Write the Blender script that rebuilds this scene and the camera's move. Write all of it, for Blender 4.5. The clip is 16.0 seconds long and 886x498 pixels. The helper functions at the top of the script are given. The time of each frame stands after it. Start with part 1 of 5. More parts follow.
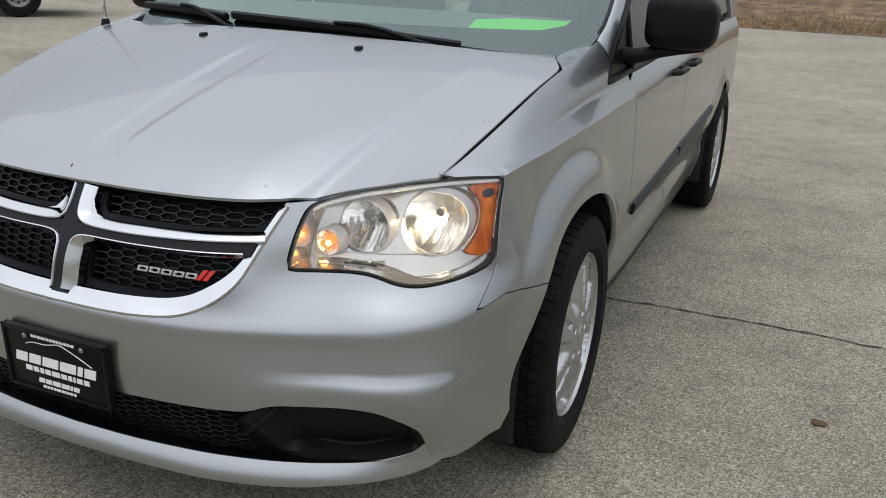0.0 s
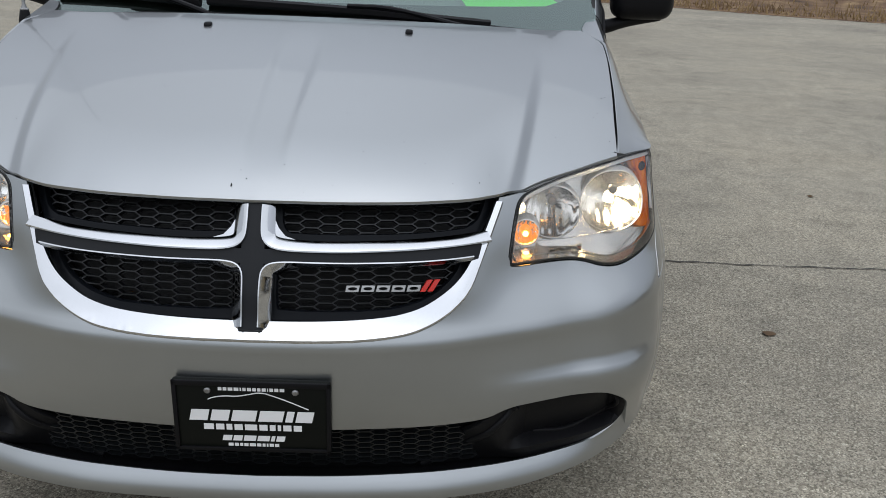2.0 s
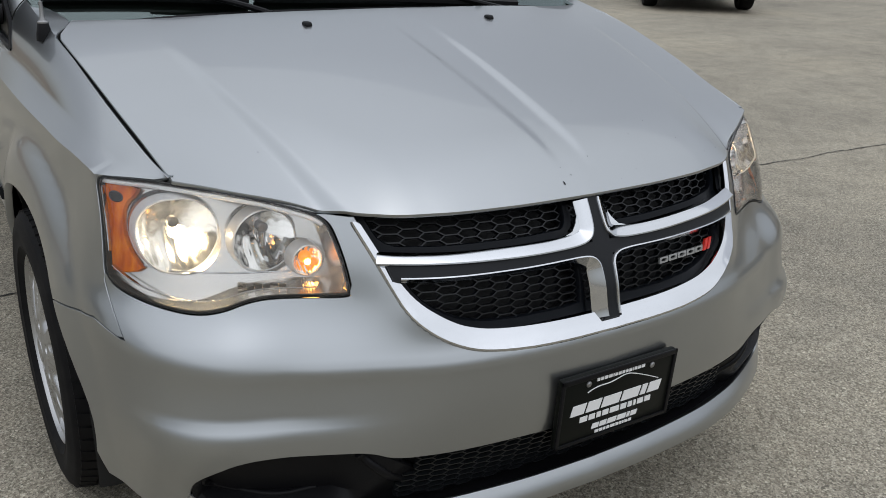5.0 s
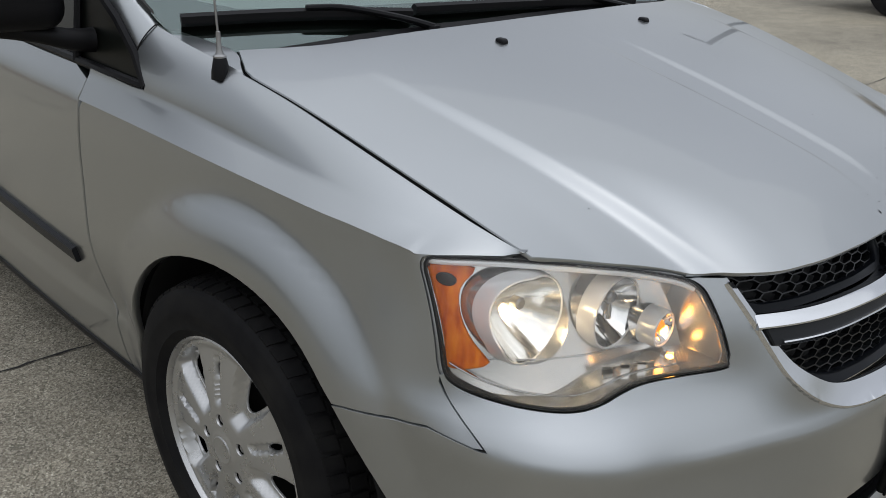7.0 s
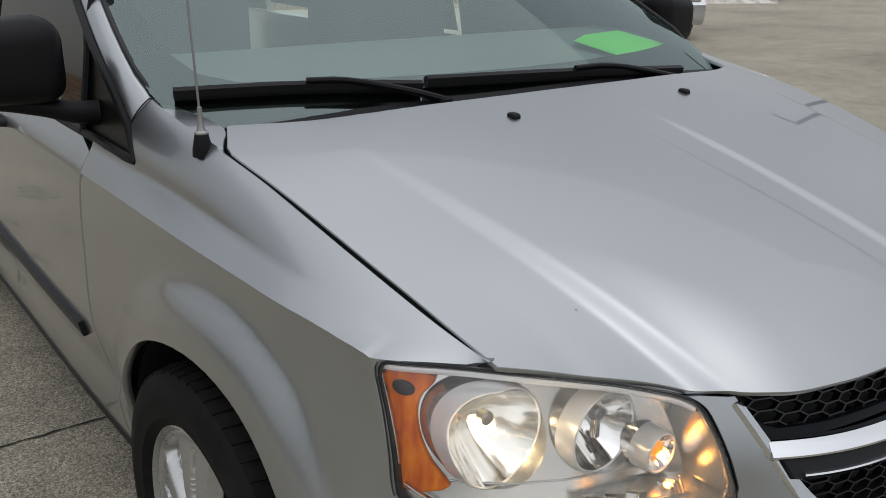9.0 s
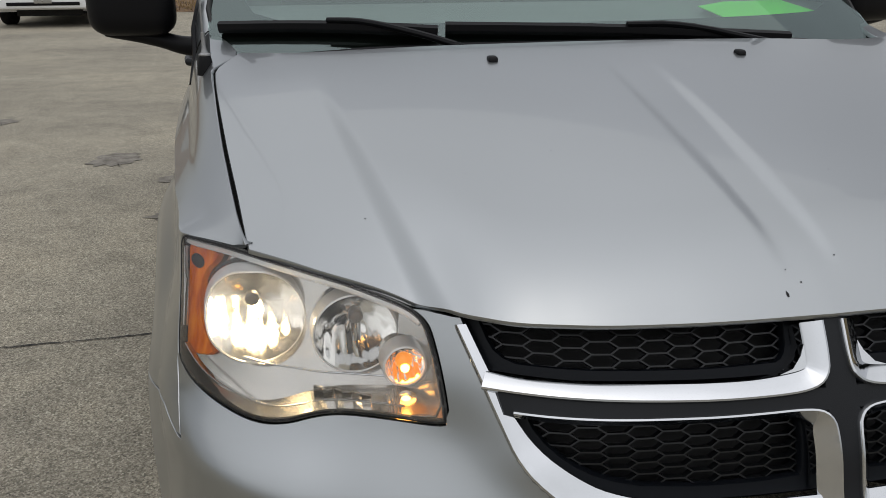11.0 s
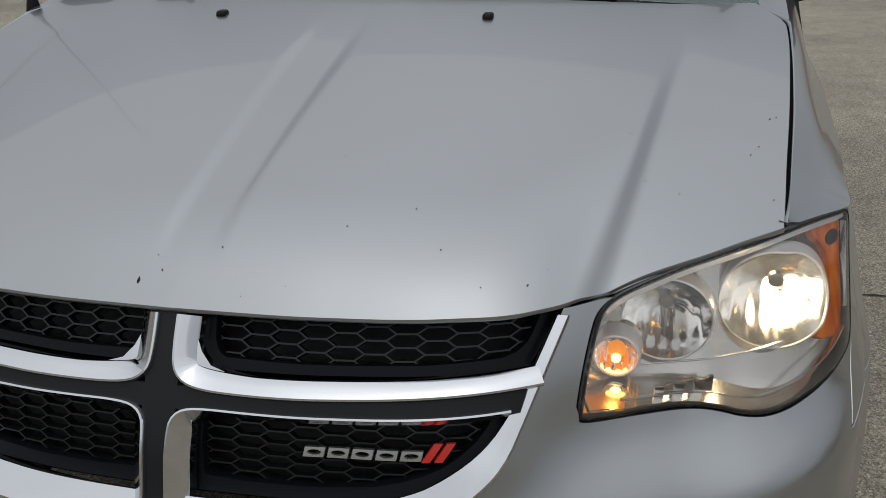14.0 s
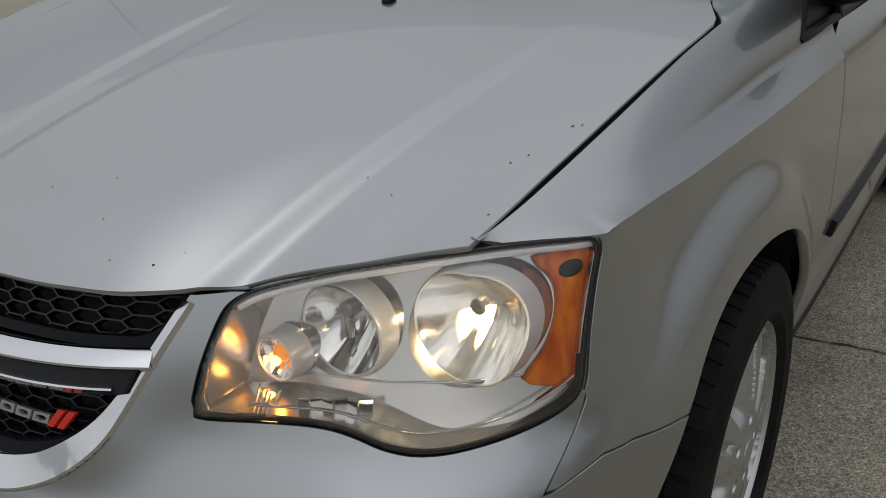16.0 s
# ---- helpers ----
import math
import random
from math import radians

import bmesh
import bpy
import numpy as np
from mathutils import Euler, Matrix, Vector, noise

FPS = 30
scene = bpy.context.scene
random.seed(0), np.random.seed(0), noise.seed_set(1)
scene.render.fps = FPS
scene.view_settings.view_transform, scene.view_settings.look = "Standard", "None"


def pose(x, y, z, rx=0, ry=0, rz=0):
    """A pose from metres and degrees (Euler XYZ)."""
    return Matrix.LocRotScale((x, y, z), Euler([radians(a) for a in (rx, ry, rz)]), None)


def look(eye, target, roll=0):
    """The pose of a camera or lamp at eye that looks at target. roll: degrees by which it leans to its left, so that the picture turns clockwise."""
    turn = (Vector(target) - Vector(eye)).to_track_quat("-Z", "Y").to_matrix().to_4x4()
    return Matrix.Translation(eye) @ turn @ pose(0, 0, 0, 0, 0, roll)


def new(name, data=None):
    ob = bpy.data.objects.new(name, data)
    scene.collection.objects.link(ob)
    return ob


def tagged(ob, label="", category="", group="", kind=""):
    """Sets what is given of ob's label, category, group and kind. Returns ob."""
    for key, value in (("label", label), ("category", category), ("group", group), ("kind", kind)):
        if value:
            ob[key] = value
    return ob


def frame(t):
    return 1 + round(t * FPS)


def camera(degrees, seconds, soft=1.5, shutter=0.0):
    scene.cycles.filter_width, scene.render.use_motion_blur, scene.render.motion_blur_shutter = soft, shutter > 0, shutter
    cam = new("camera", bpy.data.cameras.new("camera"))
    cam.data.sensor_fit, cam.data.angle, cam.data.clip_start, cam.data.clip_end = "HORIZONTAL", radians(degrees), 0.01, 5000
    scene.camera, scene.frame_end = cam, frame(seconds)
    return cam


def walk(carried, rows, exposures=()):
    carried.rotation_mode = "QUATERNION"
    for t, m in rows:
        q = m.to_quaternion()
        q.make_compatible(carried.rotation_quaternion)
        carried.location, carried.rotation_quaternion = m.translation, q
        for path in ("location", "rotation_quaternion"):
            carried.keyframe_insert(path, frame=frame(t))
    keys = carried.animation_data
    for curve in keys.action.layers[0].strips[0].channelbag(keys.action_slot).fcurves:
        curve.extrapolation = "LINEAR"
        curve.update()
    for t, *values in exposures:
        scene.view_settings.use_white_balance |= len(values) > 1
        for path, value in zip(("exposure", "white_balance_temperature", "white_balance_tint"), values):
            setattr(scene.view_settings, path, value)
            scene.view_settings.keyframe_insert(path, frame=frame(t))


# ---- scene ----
cam = camera(53.8, 16.0, soft=0.9)
PATH = [
    (0, (1.499, 0.473, 1.394), (0.752, 2.212, 0.749), 2.3),
    (0.5, (1.209, 0.428, 1.404), (0.697, 2.244, 0.741), 2.4),
    (1, (0.903, 0.313, 1.406), (0.592, 2.17, 0.732), 2.3),
    (1.5, (0.624, 0.245, 1.402), (0.512, 2.123, 0.722), 2.5),
    (2, (0.332, 0.259, 1.38), (0.374, 2.14, 0.701), 2.4),
    (2.5, (0.069, 0.246, 1.375), (0.197, 2.12, 0.69), 2.4),
    (3, (-0.218, 0.203, 1.4), (0.073, 2.06, 0.714), 2.5),
    (3.5, (-0.453, 0.266, 1.391), (-0.012, 2.089, 0.696), 2.4),
    (3.7, (-0.555, 0.318, 1.385), (-0.037, 2.12, 0.69), 2.3),
    (5.8, (-1.442, 0.882, 1.405), (-0.249, 2.308, 0.669), 2.0),
    (6, (-1.513, 0.96, 1.404), (-0.284, 2.356, 0.667), 2.0),
    (6.5, (-1.655, 1.148, 1.442), (-0.369, 2.475, 0.678), 2.0),
    (7, (-1.696, 1.413, 1.445), (-0.392, 2.713, 0.663), 1.7),
    (7.5, (-1.711, 1.631, 1.47), (-0.361, 2.905, 0.726), 1.6),
    (8, (-1.697, 1.664, 1.465), (-0.306, 2.913, 0.752), 1.6),
    (8.2, (-1.662, 1.622, 1.47), (-0.282, 2.891, 0.771), 1.4),
    (10.3, (-0.966, 1.063, 1.364), (-0.37, 2.857, 0.713), 0.1),
    (10.5, (-0.884, 1.004, 1.35), (-0.349, 2.819, 0.7), 0.1),
    (11, (-0.706, 0.944, 1.337), (-0.348, 2.801, 0.686), -0.2),
    (11.5, (-0.479, 0.947, 1.323), (-0.281, 2.803, 0.607), -0.4),
    (12, (-0.281, 0.916, 1.337), (-0.182, 2.766, 0.585), -0.3),
    (12.5, (-0.064, 0.889, 1.349), (-0.041, 2.738, 0.588), -0.3),
    (13, (0.135, 0.918, 1.357), (0.038, 2.762, 0.589), -0.5),
    (13.5, (0.355, 0.986, 1.357), (0.088, 2.812, 0.586), -0.9),
    (14, (0.554, 1.015, 1.359), (0.142, 2.813, 0.586), -1.2),
    (14.5, (0.784, 1.058, 1.356), (0.201, 2.81, 0.587), -1.6),
    (15, (0.961, 1.163, 1.352), (0.24, 2.864, 0.586), -1.8),
    (15.5, (1.118, 1.307, 1.316), (0.216, 2.924, 0.559), -1.6),
    (16, (1.246, 1.383, 1.299), (0.209, 2.919, 0.548), -1.4),
]
walk(cam, [(t, look(eye, target, roll)) for t, eye, target, roll in PATH], [(0, .45, 6500, 10), (2, .28, 6300, 10), (3.5, .34, 6350, 10), (6, .27, 6450, 10), (8, .32, 6500, 10), (10.5, .09, 6750, 10), (11.5, .07, 6650, 10), (12.5, -.06, 6450, 10), (14, -.11, 6620, 10), (15, -.15, 6720, 10), (16, -.2, 6700, 10)])

# ---- light: a bright overcast sky ----
world = bpy.data.worlds.new("overcast_sky")
scene.world = world
world.use_nodes = True
wn, wl = world.node_tree.nodes, world.node_tree.links
sky = wn.new("ShaderNodeTexSky")
sky.sky_type, sky.sun_disc, sky.sun_elevation, sky.sun_rotation = "NISHITA", False, radians(78), radians(180)
sky.air_density, sky.dust_density, sky.ozone_density = 1.0, 0.5, 1.0
grey = wn.new("ShaderNodeHueSaturation")
grey.inputs["Saturation"].default_value = 0.24
wl.new(sky.outputs[0], grey.inputs["Color"])
# overcast: the cloud cover is brightest overhead
toward, split, law = wn.new("ShaderNodeTexCoord"), wn.new("ShaderNodeSeparateXYZ"), wn.new("ShaderNodeMapRange")
wl.new(toward.outputs["Generated"], split.inputs[0])
wl.new(split.outputs["Z"], law.inputs["Value"])
law.inputs["To Min"].default_value, law.inputs["To Max"].default_value = 0.24, 1.62
cloud = wn.new("ShaderNodeVectorMath")
cloud.operation = "SCALE"
drift = wn.new("ShaderNodeTexNoise")
drift.inputs["Scale"].default_value, drift.inputs["Detail"].default_value = 2.2, 4
wl.new(toward.outputs["Generated"], drift.inputs["Vector"])
billow = wn.new("ShaderNodeMapRange")
billow.inputs["From Min"].default_value, billow.inputs["From Max"].default_value = 0.3, 0.7
billow.inputs["To Min"].default_value, billow.inputs["To Max"].default_value = 0.88, 1.12
wl.new(drift.outputs[0], billow.inputs["Value"])
shift = wn.new("ShaderNodeVectorMath")
shift.operation = "SCALE"
wl.new(grey.outputs[0], shift.inputs[0])
wl.new(billow.outputs[0], shift.inputs["Scale"])
wl.new(shift.outputs[0], cloud.inputs[0])
wl.new(law.outputs[0], cloud.inputs["Scale"])
wl.new(cloud.outputs[0], wn["Background"].inputs[0])
wn["Background"].inputs[1].default_value = 0.17
sun = new("sun", bpy.data.lights.new("sun", "SUN"))
sun.data.energy, sun.data.angle, sun.data.color = 0.6, radians(130), (0.985, 1.0, 0.96)
sun.matrix_world = look((-1, -2, 9), (0, 0, 0))

# ---- materials ----


def material(name, colour, rough=0.5, metal=0.0, **more):
    m = bpy.data.materials.new(name)
    m.use_nodes = True
    b = m.node_tree.nodes["Principled BSDF"]
    b.inputs["Base Color"].default_value = (*colour, 1)
    b.inputs["Roughness"].default_value = rough
    b.inputs["Metallic"].default_value = metal
    for key, value in more.items():
        b.inputs[key.replace("_", " ")].default_value = value
    return m


def texture(m, kind, scale, detail=4.0, coords="Object"):
    """A noise or cell texture at real size; returns its node."""
    n, l = m.node_tree.nodes, m.node_tree.links
    at = n.new("ShaderNodeTexCoord")
    t = n.new("ShaderNodeTexNoise" if kind == "noise" else "ShaderNodeTexVoronoi")
    t.inputs["Scale"].default_value = scale
    if kind == "noise":
        t.inputs["Detail"].default_value = detail
    l.new(at.outputs[coords], t.inputs["Vector"])
    return t


def ramp(m, source, stops):
    n, l = m.node_tree.nodes, m.node_tree.links
    r = n.new("ShaderNodeValToRGB")
    while len(r.color_ramp.elements) < len(stops):
        r.color_ramp.elements.new(0.5)
    for e, (p, c) in zip(r.color_ramp.elements, stops):
        e.position, e.color = p, (*c, 1) if len(c) == 3 else c
    l.new(source, r.inputs[0])
    return r.outputs[0]


def mix(m, factor, a, b, mode="MIX"):
    n, l = m.node_tree.nodes, m.node_tree.links
    x = n.new("ShaderNodeMix")
    x.data_type, x.blend_type = "RGBA", mode
    for socket, value in ((x.inputs[0], factor), (x.inputs[6], a), (x.inputs[7], b)):
        if isinstance(value, (int, float)):
            socket.default_value = value
        elif isinstance(value, tuple):
            socket.default_value = (*value, 1)
        else:
            l.new(value, socket)
    return x.outputs[2]


def into(m, socket, source):
    m.node_tree.links.new(source, m.node_tree.nodes["Principled BSDF"].inputs[socket])


def bump(m, height, strength, distance):
    n, l = m.node_tree.nodes, m.node_tree.links
    b = n.new("ShaderNodeBump")
    b.inputs["Strength"].default_value, b.inputs["Distance"].default_value = strength, distance
    l.new(height, b.inputs["Height"])
    l.new(b.outputs[0], n["Principled BSDF"].inputs["Normal"])


def clear(name, tint, rough, gloss_ior=1.45, sheen=(1, 1, 1)):
    """A clear sheet: it lets light straight through, tinted, and mirrors by Fresnel."""
    m = bpy.data.materials.new(name)
    m.use_nodes = True
    n, l = m.node_tree.nodes, m.node_tree.links
    n.remove(n["Principled BSDF"])
    a, g, f, x = n.new("ShaderNodeBsdfTransparent"), n.new("ShaderNodeBsdfGlossy"), n.new("ShaderNodeFresnel"), n.new("ShaderNodeMixShader")
    a.inputs[0].default_value, g.inputs["Roughness"].default_value, f.inputs[0].default_value = (*tint, 1), rough, gloss_ior
    g.inputs[0].default_value = (*sheen, 1)
    l.new(f.outputs[0], x.inputs[0]), l.new(a.outputs[0], x.inputs[1]), l.new(g.outputs[0], x.inputs[2])
    l.new(x.outputs[0], n["Material Output"].inputs[0])
    return m


def glowing(name, colour, strength):
    m = material(name, colour, 0.3)
    b = m.node_tree.nodes["Principled BSDF"]
    b.inputs["Emission Color"].default_value, b.inputs["Emission Strength"].default_value = (*colour, 1), strength
    return m


PAINT = material("silver_metallic_paint", (.40, .41, .43), .24, .97, Coat_Weight=.75, Coat_Roughness=.015, Coat_IOR=1.5)
film_of_dirt = texture(PAINT, "noise", 1.3, 3)
dust = texture(PAINT, "noise", 3.5, 2)
into(PAINT, "Base Color", mix(PAINT, ramp(PAINT, film_of_dirt.outputs[0], [(0, (0, 0, 0)), (1, (1, 1, 1))]), (.345, .360, .366), (.374, .389, .398)))
into(PAINT, "Roughness", ramp(PAINT, dust.outputs[0], [(.0, (.282, .282, .282)), (1.0, (.33, .33, .33))]))
CHROME = material("chrome", (.61, .62, .635), .07, 1)
into(CHROME, "Roughness", ramp(CHROME, texture(CHROME, "noise", 30).outputs[0], [(.3, (.05, .05, .05)), (.7, (.12, .12, .12))]))
SATIN = material("satin_silver_bezel", (.62, .605, .58), .20, .90)
BLACK = material("black_plastic", (.006, .006, .007), .42, Specular_IOR_Level=.14)
bump(BLACK, texture(BLACK, "noise", 700, 2).outputs[0], .25, .001)
PLATE = material("black_plate_face", (.005, .006, .005), .35, Specular_IOR_Level=.12)
GLOSS = material("gloss_black_plastic", (.010, .010, .012), .12)
INSERT = material("black_grille_frame", (.005, .006, .008), .30, Specular_IOR_Level=.13)
CELLS = material("black_grille_honeycomb", (.008, .009, .010), .28, Specular_IOR_Level=.40)
GREY = material("dark_grey_plastic", (.013, .014, .016), .42, Specular_IOR_Level=.2)
bump(GREY, texture(GREY, "noise", 900, 2).outputs[0], .2, .001)
# near-black for strips that stand in for the shade inside panel gaps
GAP = material("gap_shade_black", (.003, .003, .003), .8, Specular_IOR_Level=.02)
DARK = material("black_shadow_gap", (.006, .006, .006), .8)
SEAL = material("black_rubber_seal", (.010, .010, .010), .5, Specular_IOR_Level=.25)
RUBBER = material("tyre_rubber", (.012, .012, .013), .72, Specular_IOR_Level=.12)
into(RUBBER, "Base Color", ramp(RUBBER, texture(RUBBER, "noise", 14, 6).outputs[0], [(.3, (.005, .005, .006)), (.75, (.014, .0135, .013))]))
bump(RUBBER, texture(RUBBER, "noise", 400, 3).outputs[0], .2, .001)
HUBCAP = material("silver_painted_plastic", (.45, .45, .445), .36, .8)
into(HUBCAP, "Roughness", ramp(HUBCAP, texture(HUBCAP, "noise", 25).outputs[0], [(.3, (.24, .24, .24)), (.7, (.36, .36, .36))]))
STEEL = material("bare_steel", (.30, .30, .30), .4, .9)
LENS = clear("clear_lamp_lens", (.97, .97, .96), .015)
ln, ll = LENS.node_tree.nodes, LENS.node_tree.links
haze, veil = ln.new("ShaderNodeBsdfDiffuse"), ln.new("ShaderNodeMixShader")
haze.inputs[0].default_value = (.88, .87, .83, 1)
place, apart, far_out, clearing, worn = ln.new("ShaderNodeTexCoord"), ln.new("ShaderNodeSeparateXYZ"), ln.new("ShaderNodeMath"), ln.new("ShaderNodeMapRange"), ln.new("ShaderNodeMath")
far_out.operation, worn.operation = "ABSOLUTE", "MULTIPLY"
ll.new(place.outputs["Object"], apart.inputs[0]), ll.new(apart.outputs["X"], far_out.inputs[0]), ll.new(far_out.outputs[0], clearing.inputs["Value"])
clearing.inputs["From Min"].default_value, clearing.inputs["From Max"].default_value = .77, .84
clearing.inputs["To Min"].default_value, clearing.inputs["To Max"].default_value = 1.0, .30
ll.new(ramp(LENS, texture(LENS, "noise", 9, 3).outputs[0], [(.35, (.05, .05, .05)), (.7, (.17, .17, .17))]), worn.inputs[0])
ll.new(clearing.outputs[0], worn.inputs[1]), ll.new(worn.outputs[0], veil.inputs[0])
glow, milk = ln.new("ShaderNodeBsdfTranslucent"), ln.new("ShaderNodeMixShader")
glow.inputs[0].default_value = (.88, .87, .83, 1)
ll.new(haze.outputs[0], milk.inputs[1]), ll.new(glow.outputs[0], milk.inputs[2])
ll.new(ln["Material Output"].inputs[0].links[0].from_socket, veil.inputs[1]), ll.new(milk.outputs[0], veil.inputs[2]), ll.new(veil.outputs[0], ln["Material Output"].inputs[0])
GLASS = clear("green_tinted_windscreen_glass", (.84, .97, .92), .01, 2.1, (.84, 1, .97))
SIDE_GLASS = clear("dark_side_glass", (.16, .18, .18), .01, 1.5)
MIRROR = material("mirror_glass", (.90, .89, .87), .03, 1)
BOWL = material("mirrored_reflector", (.90, .89, .87), .10, 1)
LIT_BOWL = material("mirrored_reflector_of_lit_lamp", (.92, .91, .88), .13, 1)
BRIGHT = material("bright_silver_lamp_edge", (.84, .84, .84), .22, .35)
AMBER = material("amber_reflector_plastic", (.9, .27, .0), .25, 0, Specular_IOR_Level=.2)
streaks = texture(AMBER, "noise", 1.0, 5)
amber_map = AMBER.node_tree.nodes.new("ShaderNodeMapping")
amber_map.inputs["Scale"].default_value = (60, 60, 9)
AMBER.node_tree.links.new(AMBER.node_tree.nodes.new("ShaderNodeTexCoord").outputs["Object"], amber_map.inputs[0])
AMBER.node_tree.links.new(amber_map.outputs[0], streaks.inputs["Vector"])
into(AMBER, "Base Color", ramp(AMBER, streaks.outputs[0], [(.30, (.46, .055, .0)), (.5, (.74, .15, .0)), (.72, (.92, .27, .005))]))
WHITE_PRINT = material("white_print", (.82, .82, .82), .45)
RED = material("red_enamel", (.62, .03, .02), .3)
GREEN = material("fluorescent_green_paper", (.20, .95, .12), .6, Emission_Color=(.2, 1, .1, 1), Emission_Strength=.0)
DASH = material("grey_dashboard_plastic", (.21, .228, .228), .6)
CLOTH = material("dark_grey_cloth", (.05, .05, .052), .9)
HOT = glowing("lit_low_beam", (1.0, .75, .42), 27.0)
WARM = glowing("lit_amber_bulb", (1.0, .45, .08), 13.0)
AMBER_GLASS = glowing("lit_amber_glass", (.9, .30, .02), .6)

GROUND = material("worn_concrete_with_exposed_gravel", (.30, .28, .25), .88, Specular_IOR_Level=.3)
grit, pebble = texture(GROUND, "cells", 185), texture(GROUND, "cells", 100)
fine, broad, mid = texture(GROUND, "noise", 330, 3), texture(GROUND, "noise", .5, 5), texture(GROUND, "noise", 5, 6)
tone = ramp(GROUND, grit.outputs["Color"], [(.0, (.11, .10, .083)), (.3, (.22, .20, .17)), (.6, (.34, .312, .268)), (.85, (.46, .428, .372)), (1.0, (.70, .66, .59))])
light = ramp(GROUND, pebble.outputs["Color"], [(.72, (0, 0, 0)), (.80, (1, 1, 1))])
near = ramp(GROUND, pebble.outputs["Distance"], [(.25, (1, 1, 1)), (.42, (0, 0, 0))])
tone = mix(GROUND, mix(GROUND, 1.0, light, near, "MULTIPLY"), tone, (.50, .47, .42))
grain = texture(GROUND, "noise", 45, 4)
tone = mix(GROUND, 1.0, tone, ramp(GROUND, grain.outputs[0], [(.32, (.90, .90, .90)), (.5, (1, 1, 1)), (.68, (1.09, 1.085, 1.08))]), "MULTIPLY")
speck = ramp(GROUND, fine.outputs[0], [(.30, (.50, .49, .48)), (.5, (1, 1, 1)), (.70, (1.30, 1.29, 1.26))])
tone = mix(GROUND, 1.0, tone, speck, "MULTIPLY")
tone = mix(GROUND, 1.0, tone, ramp(GROUND, mid.outputs[0], [(.3, (.82, .82, .82)), (.5, (1, 1, 1)), (.75, (1.10, 1.09, 1.07))]), "MULTIPLY")
wash = ramp(GROUND, broad.outputs[0], [(.3, (.78, .78, .79)), (.5, (1, 1, 1)), (.72, (1.13, 1.11, 1.08))])
streak = texture(GROUND, "noise", 1.0, 4)
flat_map = GROUND.node_tree.nodes.new("ShaderNodeMapping")
flat_map.inputs["Scale"].default_value = (.12, 1.4, 1)
GROUND.node_tree.links.new(GROUND.node_tree.nodes.new("ShaderNodeTexCoord").outputs["Object"], flat_map.inputs[0])
GROUND.node_tree.links.new(flat_map.outputs[0], streak.inputs["Vector"])
tone = mix(GROUND, 1.0, tone, ramp(GROUND, streak.outputs[0], [(.35, (.94, .94, .94)), (.6, (1.03, 1.03, 1.03))]), "MULTIPLY")
tone = mix(GROUND, 1.0, tone, (.935, .925, .848), "MULTIPLY")
into(GROUND, "Base Color", mix(GROUND, 1.0, tone, wash, "MULTIPLY"))
bump(GROUND, fine.outputs[0], .35, .004)
GRASS = material("dry_brown_grass", (.20, .14, .07), .95)
straw = texture(GRASS, "noise", 2.2, 8)
into(GRASS, "Base Color", ramp(GRASS, straw.outputs[0], [(.25, (.045, .024, .012)), (.5, (.13, .072, .034)), (.75, (.28, .19, .09))]))
TAR = material("dark_patch", (.13, .118, .10), .9)
into(TAR, "Base Color", mix(TAR, 1.0, ramp(TAR, texture(TAR, "noise", 14, 5).outputs[0], [(.3, (.10, .088, .072)), (.7, (.23, .21, .18))]), ramp(TAR, texture(TAR, "cells", 150).outputs["Color"], [(.1, (.7, .7, .7)), (.9, (1.35, 1.35, 1.33))]), "MULTIPLY"))
CRACK = material("dark_crack", (.02, .019, .018), .95)
TAN = material("tan_paint", (.34, .27, .16), .3, .3, Coat_Weight=.6)
WHITE = material("white_paint", (.78, .79, .79), .25, 0, Coat_Weight=.6)
NIGHT = material("black_paint", (.010, .011, .013), .2, 0, Coat_Weight=.6)
SILVER = material("light_silver_paint", (.55, .56, .58), .28, .7, Coat_Weight=.6)
SNOW = material("old_pale_gravel_bank", (.42, .40, .36), .95)
into(SNOW, "Base Color", ramp(SNOW, texture(SNOW, "noise", 3.5, 8).outputs[0], [(.3, (.22, .19, .16)), (.5, (.48, .45, .41)), (.7, (.66, .65, .63))]))
bump(SNOW, texture(SNOW, "noise", 14, 6).outputs[0], .6, .05)
LEAF = material("dry_leaf", (.10, .06, .03), .9)
STRAW = material("dry_straw", (.40, .30, .15), .9)
into(STRAW, "Base Color", ramp(STRAW, texture(STRAW, "noise", 1.3, 4).outputs[0], [(.3, (.14, .085, .04)), (.6, (.32, .22, .10)), (.8, (.46, .35, .18))]))
# ---- the van's skin: three smooth surfaces that all panels share ----
def spline(xs, ys):
    """A smooth curve through a few points (Hermite, monotone-ish slopes), straight beyond its ends."""
    xs, ys = np.array(xs, float), np.array(ys, float)
    d = np.diff(ys) / np.diff(xs)
    m = np.concatenate([[d[0]], (d[1:] * np.diff(xs)[:-1] + d[:-1] * np.diff(xs)[1:]) / (xs[2:] - xs[:-2]), [d[-1]]])

    def at(x):
        x = np.asarray(x, float)
        i = np.clip(np.searchsorted(xs, x) - 1, 0, len(xs) - 2)
        h = xs[i + 1] - xs[i]
        u = (x - xs[i]) / h
        c = np.clip(u, 0, 1)
        v = ((1 + 2 * c) * (1 - c) ** 2 * ys[i] + c * (1 - c) ** 2 * h * m[i] + c * c * (3 - 2 * c) * ys[i + 1] + c * c * (c - 1) * h * m[i + 1])
        return v + np.where(u < 0, m[i] * u * h, 0) + np.where(u > 1, m[i + 1] * (u - 1) * h, 0)
    return at


